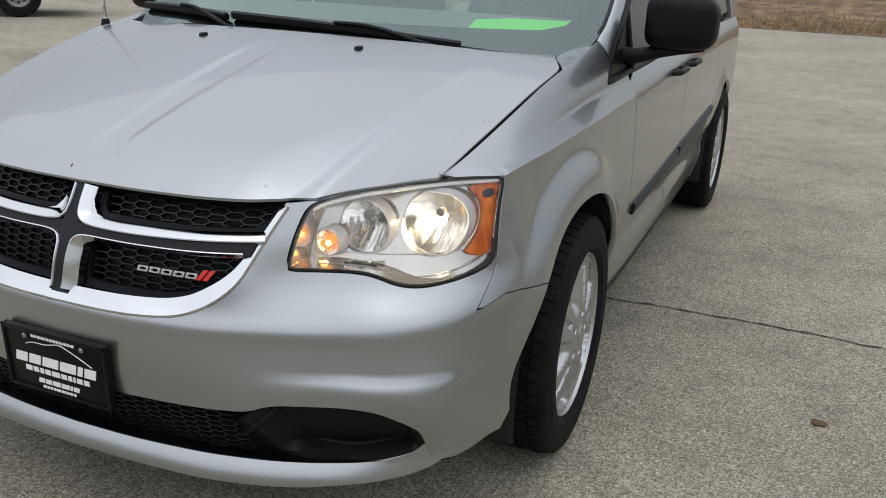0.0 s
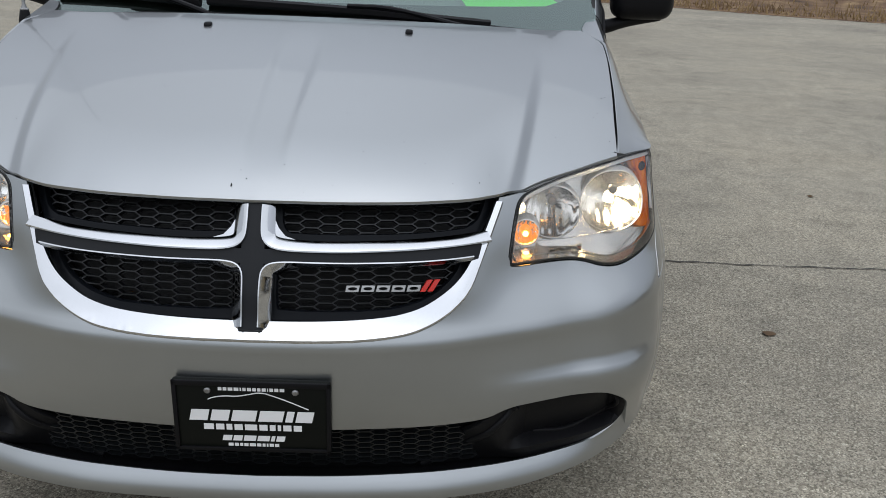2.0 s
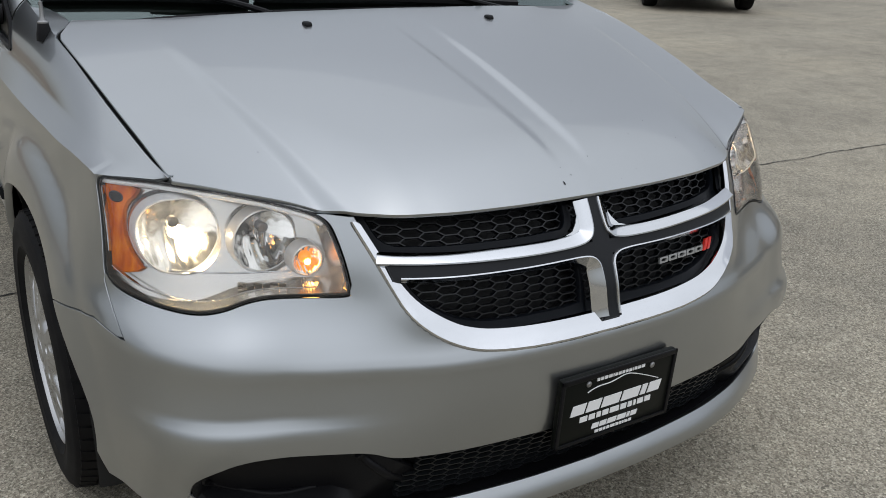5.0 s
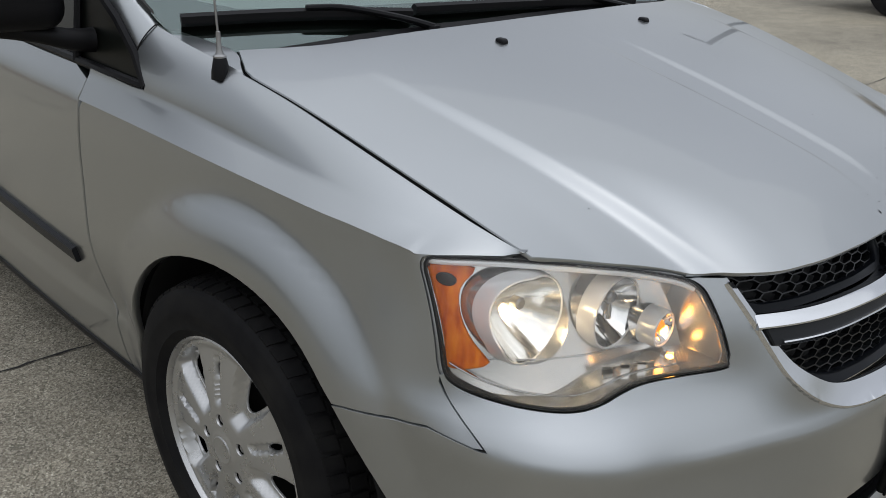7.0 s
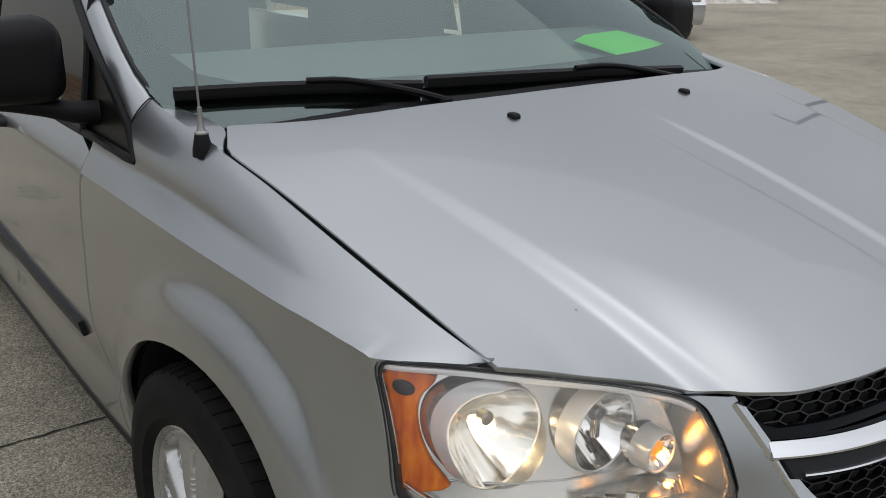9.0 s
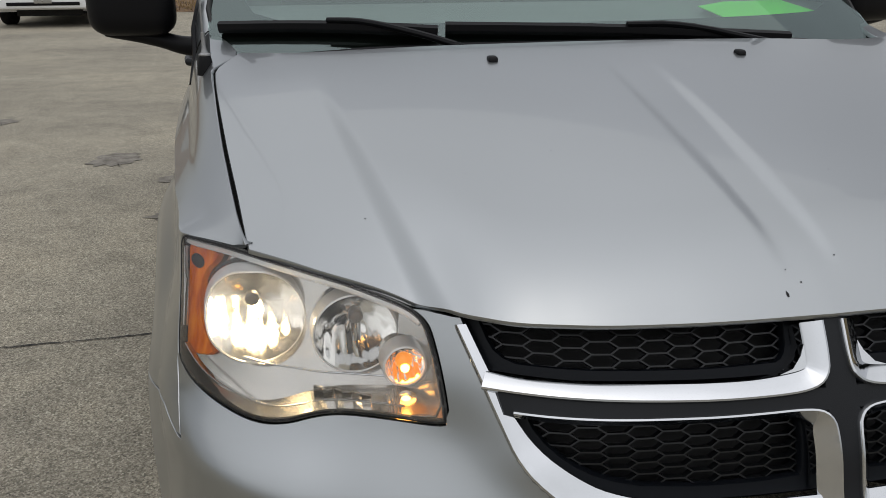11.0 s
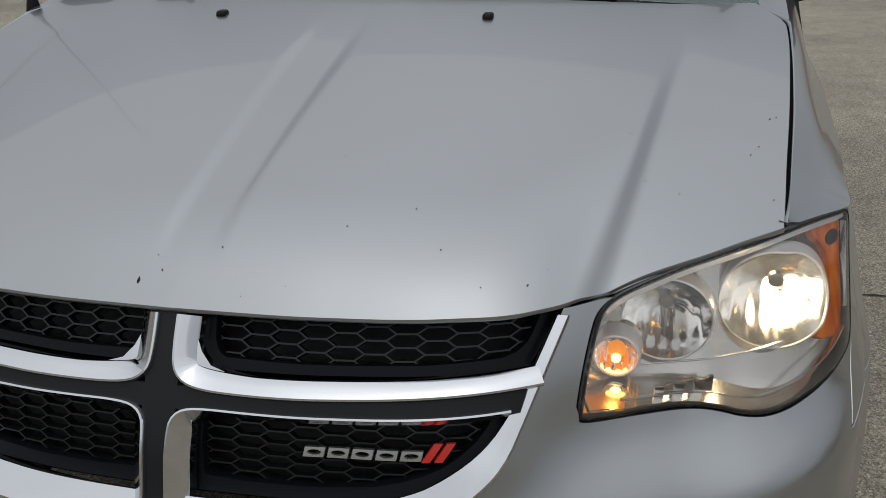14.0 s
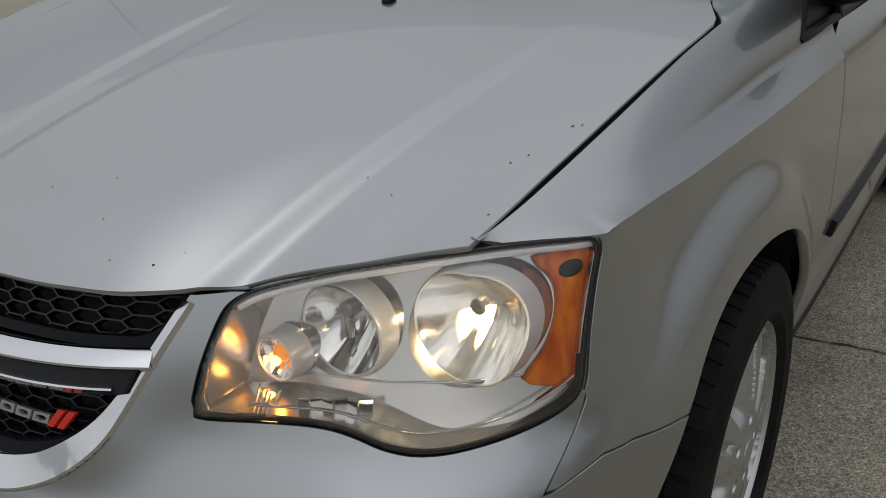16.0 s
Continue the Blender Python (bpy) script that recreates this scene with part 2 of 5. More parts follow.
def ease(x, a, b):
    u = np.clip((x - a) / (b - a), 0, 1)
    return u * u * (3 - 2 * u)


# plan of the nose: how far back the skin lies at stations round the corner, for heights from the lip to the lamp tops
STATION = [0, .2, .4, .5, .62, .74, .83, .92, 1.03, 1.16]
NOSE_X = spline(STATION, [0, .2, .4, .5, .62, .74, .83, .895, .935, .955])
NOSE_Z = [.28, .45, .60, .622, .64, .72, .80, .92]
NOSE_Y = [spline(STATION, row) for row in (
    [1.828, 1.835, 1.858, 1.888, 1.945, 2.011, 2.086, 2.185, 2.305, 2.46],
    [1.775, 1.785, 1.815, 1.845, 1.897, 1.963, 2.037, 2.144, 2.278, 2.45],
    [1.777, 1.786, 1.826, 1.866, 1.918, 1.986, 2.074, 2.175, 2.298, 2.455],
    [1.779, 1.788, 1.828, 1.868, 1.920, 1.988, 2.076, 2.177, 2.300, 2.457],
    [1.792, 1.800, 1.840, 1.880, 1.931, 1.993, 2.077, 2.180, 2.302, 2.46],
    [1.820, 1.829, 1.868, 1.930, 1.992, 2.060, 2.142, 2.233, 2.338, 2.465],
    [1.86, 1.865, 1.908, 1.960, 2.034, 2.103, 2.18, 2.262, 2.352, 2.468],
    [1.93, 1.935, 1.975, 2.022, 2.084, 2.158, 2.25, 2.322, 2.398, 2.480])]
NARROW = spline([0, .80, .86, .90, .94, .98, 1.03, 1.10, 1.16, 1.4], [0, 0, .004, .018, .037, .050, .061, .068, .071, .071])
CREASE_X = spline([2.1, 2.3, 2.4, 2.5, 2.65, 2.8, 3.1, 3.5, 4.5, 6.3], [.83, .861, .874, .887, .901, .914, .929, .938, .937, .917])
CREASE_Z = spline([2.1, 2.3, 2.4, 2.5, 2.65, 2.8, 3.1, 3.5, 4.5, 6.3], [.890, .918, .9265, .933, .943, .9535, .970, .981, 1.009, 1.022])
BULGE = spline([-.25, -.12, -.06, -.02, 0, .02, .06, .15, .3, .40, .52, .65, .8], [-.15, -.068, -.033, -.011, 0, .002, .006, .013, .018, .018, .008, -.010, -.054])
WHEEL_Z, REAR_Y = .328, 5.80




def flare(y, z):
    d = np.hypot(y - 2.735, (z - WHEEL_Z) * .97)
    e = np.hypot(y - REAR_Y, z - WHEEL_Z)
    lip = .042 * np.sin(np.clip((.551 - d) / .107, 0, 1) * math.pi / 2)
    return lip * (1 - .75 * ease(y, 2.80, 3.30)) + .02 * (1 - ease(e, .40, .53))


def skin(a, z):
    """Front and side of the body: a runs from the middle of the nose (0) round the corner and back along the side (y = a + 1.3), z is the height."""
    a, z = np.asarray(a, float), np.asarray(z, float)
    s, a = np.sign(a) + (a == 0), np.abs(a)
    rows = np.array([f(a) for f in NOSE_Y])
    i = np.clip(np.searchsorted(NOSE_Z, z) - 1, 0, len(NOSE_Z) - 2)
    zz = np.array(NOSE_Z)
    slope = np.gradient(rows, zz, axis=0)
    j = np.arange(rows.shape[1]) if rows.ndim > 1 else 0
    g = (lambda r, k: r[k, j]) if rows.ndim > 1 else (lambda r, k: r[k])
    h = zz[i + 1] - zz[i]
    u = (z - zz[i]) / h
    c = np.clip(u, 0, 1)
    yn = ((1 + 2 * c) * (1 - c) ** 2 * g(rows, i) + c * (1 - c) ** 2 * h * g(slope, i) + c * c * (3 - 2 * c) * g(rows, i + 1) + c * c * (c - 1) * h * g(slope, i + 1))
    yn = yn + np.where(u < 0, g(slope, i) * u * h, 0) + np.where(u > 1, g(slope, i + 1) * (u - 1) * h, 0)
    yn = yn - .0125 * ease(a, .42, .74) * (1 - ease(a, .84, 1.0)) * (1 - ease(z, .512, .526))
    yn = yn - .030 * ease(a, .64, .82) * (1 - ease(a, .90, 1.08)) * ease(z, .36, .50) * (1 - ease(z, .62, .72))
    xn = NOSE_X(a) - .010 * ease(a, .84, .95) * (1 - ease(a, 1.0, 1.16)) * (1 - ease(z, .60, .70)) - NARROW(a) * ease(z, .60, .93)
    ys = a + 1.3
    xs = CREASE_X(ys) + BULGE(CREASE_Z(ys) - z) - .007 * ease(CREASE_Z(ys) - z, .02, .22) * ease(ys, 2.35, 2.75) + .011 * (1 - ease(z, .422, .446)) * ease(ys, 3.10, 3.25) - .034 * ease(CREASE_Z(ys) - z, .30, .56) * ease(ys, 3.05, 3.30)
    k = ease(a, .98, 1.30)
    y = yn * (1 - k) + ys * k
    return s * (xn * (1 - k) + xs * k + flare(y, z) * (.45 + .55 * k) * ease(a, .86, 1.0)), y, z


EDGE_Y = spline([0, .2, .35, .44, .48, .54, .65, .77, .9], [1.886, 1.892, 1.910, 1.938, 1.966, 2.022, 2.090, 2.172, 2.29])
HOOD_Z = spline([1.86, 1.95, 2.1, 2.3, 2.5, 2.68, 2.85, 3.0], [.897, .937, .987, 1.044, 1.093, 1.130, 1.157, 1.176])
HOOD_DROP = spline([1.86, 2.03, 2.17, 2.5, 2.86], [.045, .059, .0655, .0545, .042])
EDGE_Z = spline([0, .2, .35, .45, .5, .54, .58, .62, .66, .70, .76, .9], [.877, .878, .881, .884, .8865, .9005, .9125, .9215, .9285, .9365, .9445, .948])
FOLD_X = spline([1.9, 2.0, 2.2, 2.4, 2.55, 2.75], [.490, .513, .553, .585, .608, .628])


def crown(r, y):
    return HOOD_Z(y) - HOOD_DROP(y) * (r / .78) ** 2.2


def hood(x, y):
    """The hood: a crowned sheet with an outer fold, a shallow middle channel and a rolled front edge."""
    x, y = np.asarray(x, float), np.asarray(y, float)
    r = np.abs(x)
    wide = .026 - .006 * ease(y, 2.0, 2.6)
    z = crown(r, y) - (.017 - .007 * ease(y, 2.05, 2.5)) * (1 - ease(y, 2.38, 2.72)) * ease((r - FOLD_X(y)) / wide, -.62, .82)
    z = z - .0052 * ease(y - EDGE_Y(r), .04, .18) * (1 - ease(y, 2.40, 2.70)) * (1 - ease((r - .030 - .010 * ease(y, 2.0, 2.5)) / .018, -.2, 1.2))
    e = np.minimum(EDGE_Y(r), 2.30)
    front = np.clip(1 - (y - e) / (.19 + .10 * ease(r, .38, .50)), 0, 1)
    return x, y, z - (crown(r, e) - EDGE_Z(r)) * front ** 2


def bonnet(x, t):
    """The hood again, by the distance t behind its front edge."""
    return hood(x, t + EDGE_Y(np.minimum(np.abs(x), .77)))


GAP_X = spline([2.10, 2.19, 2.31, 2.45, 2.58, 2.68, 2.76, 2.80], [.750, .763, .777, .794, .807, .816, .8215, .823])


def lamp_line(a):
    """Height of the line that ends the side sheet: along the lamp's top, then the crease."""
    y = skin(a, np.full_like(np.asarray(a, float), .93))[1]
    return np.where(a < .904, .9255 - .05 * np.clip(a - .77, 0, 1), CREASE_Z(y) + (.9196 - float(CREASE_Z(2.29))) * (1 - ease(a, .904, 1.0)))


INNER_X = spline([2.10, 2.19, 2.31, 2.45, 2.58, 2.68, 2.80, 2.92, 3.10, 3.2, 3.5], [.750, .763, .777, .794, .807, .816, .826, .834, .844, .850, .862])
INNER_Z = spline([2.10, 2.17, 2.31, 2.45, 2.58, 2.68, 2.80, 2.92, 3.02, 3.10, 3.2, 3.5], [.912, .931, .970, 1.014, 1.051, 1.077, 1.102, 1.121, 1.138, 1.156, 1.18, 1.21])
LEDGE_X = spline([2.2, 2.3, 2.45, 2.7, 2.9, 3.1, 3.5], [.787, .817, .846, .865, .879, .894, .903])
LEDGE_Z = spline([2.2, 2.3, 2.45, 2.7, 2.9, 3.1, 3.5], [.928, .941, .964, .987, 1.008, 1.024, 1.040])


def shoulder(a, v):
    """Top of the fender: a as on the skin; v = 0 beside the hood, .62 where the slope meets the ledge, 1 at the crease above the side."""
    a, v = np.asarray(a, float), np.asarray(v, float)
    ex, y, ez = skin(a, lamp_line(a))
    g, z0 = INNER_X(np.maximum(y, 2.165)), INNER_Z(y)
    tip, wide = ease(y, 2.20, 2.34), ease(y, 2.35, 2.75)
    lx = (g + (ex - g) * .62) * (1 - tip) + (LEDGE_X(y) + .005 * wide) * tip
    lz = (z0 + (ez - z0) * .62) * (1 - tip) + (LEDGE_Z(y) + .003 * wide) * tip
    k = ease(y, 2.30, 2.80)
    cx, cz = g + (lx - g) * (.5 + .26 * k), z0 + (lz - z0) * (.5 - .11 * k)
    u = np.clip(v / .62, 0, 1)
    w = np.clip((v - .62) / .38, 0, 1)
    x = (1 - u) ** 2 * g + 2 * u * (1 - u) * cx + u * u * lx
    z = (1 - u) ** 2 * z0 + 2 * u * (1 - u) * cz + u * u * lz
    back = np.minimum(v, 0) / .31
    return x + (cx - g) * back + (ex - lx) * w, y, z + .05 * (cz - z0) * back + (ez - lz) * w


def across(x, y):
    """Where a point beside the hood lies across the shoulder, inward of its beginning."""
    return (x - float(INNER_X(y))) * .31 / ((float(LEDGE_X(y)) + .005 - float(INNER_X(y))) * (.5 + .26 * float(ease(y, 2.30, 2.80))))


# ---- building helpers ----
from mathutils.geometry import delaunay_2d_cdt


def mesh_of(name, verts, faces, mat, smooth=35.0):
    me = bpy.data.meshes.new(name)
    me.from_pydata([tuple(map(float, v)) for v in verts], [], [tuple(map(int, f)) for f in faces])
    me.validate()
    me.materials.append(mat)
    me.polygons.foreach_set("use_smooth", [True] * len(me.polygons))
    if smooth < 180:
        me.set_sharp_from_angle(angle=radians(smooth))
    return me


def part(name, shape, mat, parent, label="", smooth=35.0):
    """Links a shape (verts, faces), or a bmesh, as one mesh object under a thing or a part."""
    if isinstance(shape, bmesh.types.BMesh):
        me = bpy.data.meshes.new(name)
        shape.to_mesh(me)
        shape.free()
        me.materials.append(mat)
        me.polygons.foreach_set("use_smooth", [True] * len(me.polygons))
        me.set_sharp_from_angle(angle=radians(smooth))
    else:
        me = mesh_of(name, *shape, mat, smooth)
    ob = new(name, me)
    ob.parent = parent
    return tagged(ob, label)


def thing(name, label, category, group="", kind="", at=(0, 0, 0)):
    ob = new(name)
    ob.empty_display_size = .1
    ob.location = at
    return tagged(ob, label, category, group, kind)


def join(*shapes):
    verts, faces = [], []
    for v, f in shapes:
        k = len(verts)
        verts += [tuple(p) for p in v]
        faces += [tuple(i + k for i in g) for g in f]
    return verts, faces


def flipped(shape):
    """The shape's mirror image across the van's middle."""
    return [(-x, y, z) for x, y, z in shape[0]], [tuple(reversed(f)) for f in shape[1]]


def moved(shape, m):
    return [tuple(m @ Vector(v)) for v in shape[0]], shape[1]


def inside(p, poly):
    x, y = p[:, 0], p[:, 1]
    hit = np.zeros(len(p), bool)
    for (x0, y0), (x1, y1) in zip(poly, np.roll(poly, -1, 0)):
        cross = ((y0 > y) != (y1 > y)) & (x < (x1 - x0) * (y - y0) / (y1 - y0 + 1e-15) + x0)
        hit ^= cross
    return hit


def resample(poly, step, closed=True, smooth=0):
    """Points every step along a line; smooth rounds of corner cutting first."""
    p = np.array(poly, float)
    for _ in range(smooth):
        q = np.roll(p, -1, 0) if closed else p[1:]
        b = p if closed else p[:-1]
        cut = np.stack([.75 * b + .25 * q, .25 * b + .75 * q], 1).reshape(-1, p.shape[1])
        p = cut if closed else np.vstack([p[:1], cut, p[-1:]])
    ends = np.roll(p, -1, 0) if closed else p[1:]
    out = []
    for a, b in zip(p, ends):
        n = max(1, int(np.ceil(np.linalg.norm(b - a) / step)))
        out += [a + (b - a) * i / n for i in range(n)]
    if not closed:
        out.append(p[-1])
    return np.array(out)


def flat_fill(outer, holes, step, fold=()):
    """Triangles over a region with holes, with edges along a fold line: points and triples."""
    loops = [resample(outer, step)] + [resample(h, step * .7) for h in holes]
    lo, hi = loops[0].min(0), loops[0].max(0)
    gx, gy = np.meshgrid(np.arange(lo[0], hi[0], step), np.arange(lo[1], hi[1], step * .87))
    gx[1::2] += step / 2
    grid = np.stack([gx.ravel(), gy.ravel()], 1)
    keep = inside(grid, loops[0])
    for h in loops[1:]:
        keep &= ~inside(grid, h)
    grid = grid[keep]
    rim = np.vstack(loops + ([np.array(fold, float)] if len(fold) else []))
    near = np.array([((rim - g) ** 2).sum(1).min() for g in grid]) if len(grid) else np.zeros(0)
    grid = grid[near > (step * .5) ** 2]
    edges, k = [], 0
    for l in loops:
        n = len(l)
        edges += [(k + i, k + (i + 1) % n) for i in range(n)]
        k += n
    edges += [(k + i, k + i + 1) for i in range(len(fold) - 1)]
    pts = np.vstack([rim, grid])
    v, e, f, ov, oe, of = delaunay_2d_cdt([Vector(p) for p in pts], edges, [], 0, 1e-7)
    v = np.array([tuple(p) for p in v])
    f = np.array([t for t in f if len(t) == 3])
    a, b, c = v[f[:, 0]], v[f[:, 1]], v[f[:, 2]]
    f = f[np.abs((b - a)[:, 0] * (c - a)[:, 1] - (b - a)[:, 1] * (c - a)[:, 0]) > step * step * .002]
    mid = v[f].mean(1)
    keep = inside(mid, loops[0])
    for h in loops[1:]:
        keep &= ~inside(mid, h)
    return v, f[keep]


HEART = np.array([0, 3.3, .5])


def normals(fn, u, v, away=True):
    d = 1e-3
    a = np.array(fn(u + d, v)) - np.array(fn(u - d, v))
    b = np.array(fn(u, v + d)) - np.array(fn(u, v - d))
    n = np.cross(a.T, b.T)
    n /= np.linalg.norm(n, axis=1, keepdims=True) + 1e-12
    p = np.array(fn(u, v)).T
    s = np.sign((n * (p - HEART)).sum(1))
    s = np.where(s == 0, 1, s)
    return p, n * s[:, None]


def panel(fn, outer, holes=(), step=.02, depth=.016, out=0.0, edge=.002, fold=()):
    """A sheet over a region of a surface, its rims rolled over and turned inward."""
    v, f = flat_fill(outer, holes, step, fold)
    p, n = normals(fn, v[:, 0], v[:, 1])
    p = p + n * out
    tri = p[f]
    facing = (np.cross(tri[:, 1] - tri[:, 0], tri[:, 2] - tri[:, 0]) * n[f[:, 0]]).sum(1)
    f = np.where(facing[:, None] < 0, f[:, ::-1], f)
    verts, faces = p.tolist(), f.tolist()
    if depth:
        count = {}
        for a, b, c in faces:
            for e in ((a, b), (b, c), (c, a)):
                count[e] = 1
        rim = [e for e in count if (e[1], e[0]) not in count]
        ring, ids = {}, sorted({i for e in rim for i in e})
        away = {}
        for a, b in rim:
            t = p[b] - p[a]
            s = np.cross(t, n[a])
            s = s / (np.linalg.norm(s) + 1e-12)
            for i in (a, b):
                away[i] = away.get(i, 0) + s
        for i in ids:
            s = away[i] / (np.linalg.norm(away[i]) + 1e-12)
            ring[i] = (len(verts), len(verts) + 1)
            verts.append((p[i] + s * edge * .7 - n[i] * edge).tolist())
            verts.append((p[i] + s * edge - n[i] * depth).tolist())
        for a, b in rim:
            faces.append((b, a, ring[a][0], ring[b][0]))
            faces.append((ring[b][0], ring[a][0], ring[a][1], ring[b][1]))
    return verts, faces


def sweep(path, up, profile, closed=False, caps=True):
    """A profile of (aside, out) swept along a path whose outward directions are given."""
    path, up = np.array(path, float), np.array(up, float)
    n, k = len(path), len(profile)
    t = np.roll(path, -1, 0) - np.roll(path, 1, 0)
    if not closed:
        t[0], t[-1] = path[1] - path[0], path[-1] - path[-2]
    t /= np.linalg.norm(t, axis=1, keepdims=True) + 1e-12
    side = np.cross(t, up)
    side /= np.linalg.norm(side, axis=1, keepdims=True) + 1e-12
    verts = [path[i] + side[i] * a + up[i] * b for i in range(n) for a, b in profile]
    faces = []
    for i in range(n if closed else n - 1):
        j = (i + 1) % n
        for q in range(k):
            r = (q + 1) % k
            faces.append((i * k + q, j * k + q, j * k + r, i * k + r))
    if caps and not closed:
        faces += [tuple(range(k)), tuple(range((n - 1) * k, n * k))[::-1]]
    return verts, faces


def on_skin(fn, line, step=.012, smooth=2, closed=False, out=0.0):
    p = resample(line, step, closed, smooth)
    at, n = normals(fn, p[:, 0], p[:, 1])
    return at + n * out, n


def round_profile(w, h, base=-.006, k=9):
    """A low arch, w wide and h high, with a foot below the surface."""
    arch = [(w / 2 * math.cos(math.pi * i / (k - 1)), h * math.sin(math.pi * i / (k - 1)) ** .8) for i in range(k)]
    return [(w / 2, base)] + arch + [(-w / 2, base)]


def strip(fn, line, w, h, step=.012, smooth=2, closed=False, out=0.0, base=-.006):
    p, n = on_skin(fn, line, step, smooth, closed, out)
    return sweep(p, n, round_profile(w, h, base), closed)


def box(x0, x1, y0, y1, z0, z1, bevel=0.0, segments=2):
    bm = bmesh.new()
    bmesh.ops.create_cube(bm, size=1)
    for v in bm.verts:
        v.co = Vector(((x0 + x1) / 2 + v.co.x * (x1 - x0), (y0 + y1) / 2 + v.co.y * (y1 - y0), (z0 + z1) / 2 + v.co.z * (z1 - z0)))
    if bevel:
        bmesh.ops.bevel(bm, geom=bm.edges[:], offset=bevel, segments=segments, profile=.5, affect="EDGES")
    return bm


def shape_of(bm):
    bm.verts.index_update()
    s = [tuple(v.co) for v in bm.verts], [tuple(v.index for v in f.verts) for f in bm.faces]
    bm.free()
    return s


def turned(profile, n=48, axis="x"):
    """A profile of (along, radius) turned about an axis."""
    verts, faces, k = [], [], len(profile)
    for i in range(n):
        a = 2 * math.pi * i / n
        for s, r in profile:
            c = (s, r * math.cos(a), r * math.sin(a))
            verts.append(c if axis == "x" else (c[1], c[0], c[2]) if axis == "y" else (c[1], c[2], c[0]))
    for i in range(n):
        j = (i + 1) % n
        for q in range(k - 1):
            faces.append((i * k + q, i * k + q + 1, j * k + q + 1, j * k + q))
    return verts, faces


def tube(points, radius, sides=8, radius_end=None):
    p = np.array(points, float)
    n = len(p)
    t = np.gradient(p, axis=0)
    t /= np.linalg.norm(t, axis=1, keepdims=True)
    ref = np.array([0, 0, 1.0]) if abs(t[0][2]) < .9 else np.array([1.0, 0, 0])
    verts, faces = [], []
    for i in range(n):
        a = np.cross(t[i], ref)
        a /= np.linalg.norm(a)
        b = np.cross(t[i], a)
        r = radius + ((radius_end if radius_end is not None else radius) - radius) * i / (n - 1)
        verts += [p[i] + r * (a * math.cos(2 * math.pi * k / sides) + b * math.sin(2 * math.pi * k / sides)) for k in range(sides)]
    for i in range(n - 1):
        for k in range(sides):
            l = (k + 1) % sides
            faces.append((i * sides + k, i * sides + l, (i + 1) * sides + l, (i + 1) * sides + k))
    faces += [tuple(range(sides)), tuple(range((n - 1) * sides, n * sides))[::-1]]
    return verts, faces


def circle(cx, cy, rx, ry=None, n=40):
    return [(cx + rx * math.cos(2 * math.pi * i / n), cy + (ry or rx) * math.sin(2 * math.pi * i / n)) for i in range(n)]


# ---- the ground and what lies round the lot ----
ground = new("ground", mesh_of("ground", *(lambda v, f: ([(x, y, 0) for x, y in v], f))(*flat_fill([(-400, -400), (400, -400), (400, 400), (-400, 400)], [], 40.0)), GROUND))
tagged(ground, "worn grey-brown concrete lot with exposed gravel", "ground", kind="structure")

# ---- the van ----
van = thing("minivan", "silver-grey metallic minivan with lit headlights parked on concrete", "car", at=(0, 0, 0))

LAMP = [(.867, .9195), (.872, .86), (.879, .80), (.882, .750), (.872, .738), (.85, .727), (.81, .713), (.76, .707), (.715, .715), (.68, .728), (.645, .736), (.59, .739), (.508, .739), (.506, .75), (.509, .80), (.515, .845), (.521, .866), (.540, .880), (.58, .891), (.62, .901), (.66, .908), (.70, .915), (.762, .922), (.82, .9215)]
LAMP = [(a + .017 * float(ease(a, .80, .87)), z) for a, z in LAMP]
LAMP = resample(LAMP, .015, True, 2)
RING_OUT = [(.482, .868), (.462, .815), (.443, .760), (.425, .712), (.387, .676), (.345, .653), (.300, .640), (.225, .634), (.115, .632), (0, .632)]
RING_IN = [(.470, .868), (.448, .812), (.428, .768), (.402, .728), (.358, .696), (.318, .676), (.255, .664), (.12, .659), (0, .658)]
FOG = [(.806, .365), (.802, .40), (.778, .43), (.735, .460), (.67, .466), (.56, .465), (.512, .460), (.472, .441), (.395, .438), (.17, .436), (0, .435)]
FOG_TOP = [tuple(p) for p in resample(FOG, .02, False, 2)]
FOG_LOW = [(0, .296), (.17, .298), (.34, .302), (.51, .302), (.63, .302), (.725, .308), (.772, .322), (.800, .346)]
ARCH_Y, ARCH_R, ARCH_H = 2.735, .445, .450
JOINT_A = ARCH_Y - 1.3 - ARCH_R * math.sqrt(1 - ((.638 - .33) / ARCH_H) ** 2)


# bumper cover: up to the hood's edge, the lamps and the fender joint, back to the wheel arch
arch_front = [(ARCH_Y - 1.3 + ARCH_R * math.cos(q), .33 + ARCH_H * math.sin(q)) for q in np.linspace(math.pi * 1.08, math.pi * .74, 14)]
joint_z = .637
arch_low = [p for p in arch_front if p[1] < joint_z - .004]
cover_half = FOG_TOP[::-1] + [(.809, .352), (.812, .335), (.816, .30), (.86, .298), (.90, .305), (.965, .322)] + [p for p in arch_low if p[1] > .335] + [(JOINT_A, .637), (1.09, .643), (.96, .664), (.90, .651), (.8895, .652), (.896, .70), (.9045, .745)]
lamp_low = [tuple(p) for p in LAMP if p[1] < .752 and p[0] < .903]
lamp_low = sorted(lamp_low, key=lambda p: -p[0])
lamp_in = sorted([tuple(p) for p in LAMP if p[0] < .54 and .752 <= p[1] <= .885], key=lambda p: p[1])
edge_out = [(a + .004 if z < .70 else a, z - .004) for a, z in lamp_low]
cover_half += edge_out + [(a - .005, z) for a, z in lamp_in] + [(.520, .878), (.484, .874)]
right = cover_half + [(a - .006, z + .006) for a, z in RING_OUT[:-1]] + [(0, RING_OUT[-1][1] + .006)]
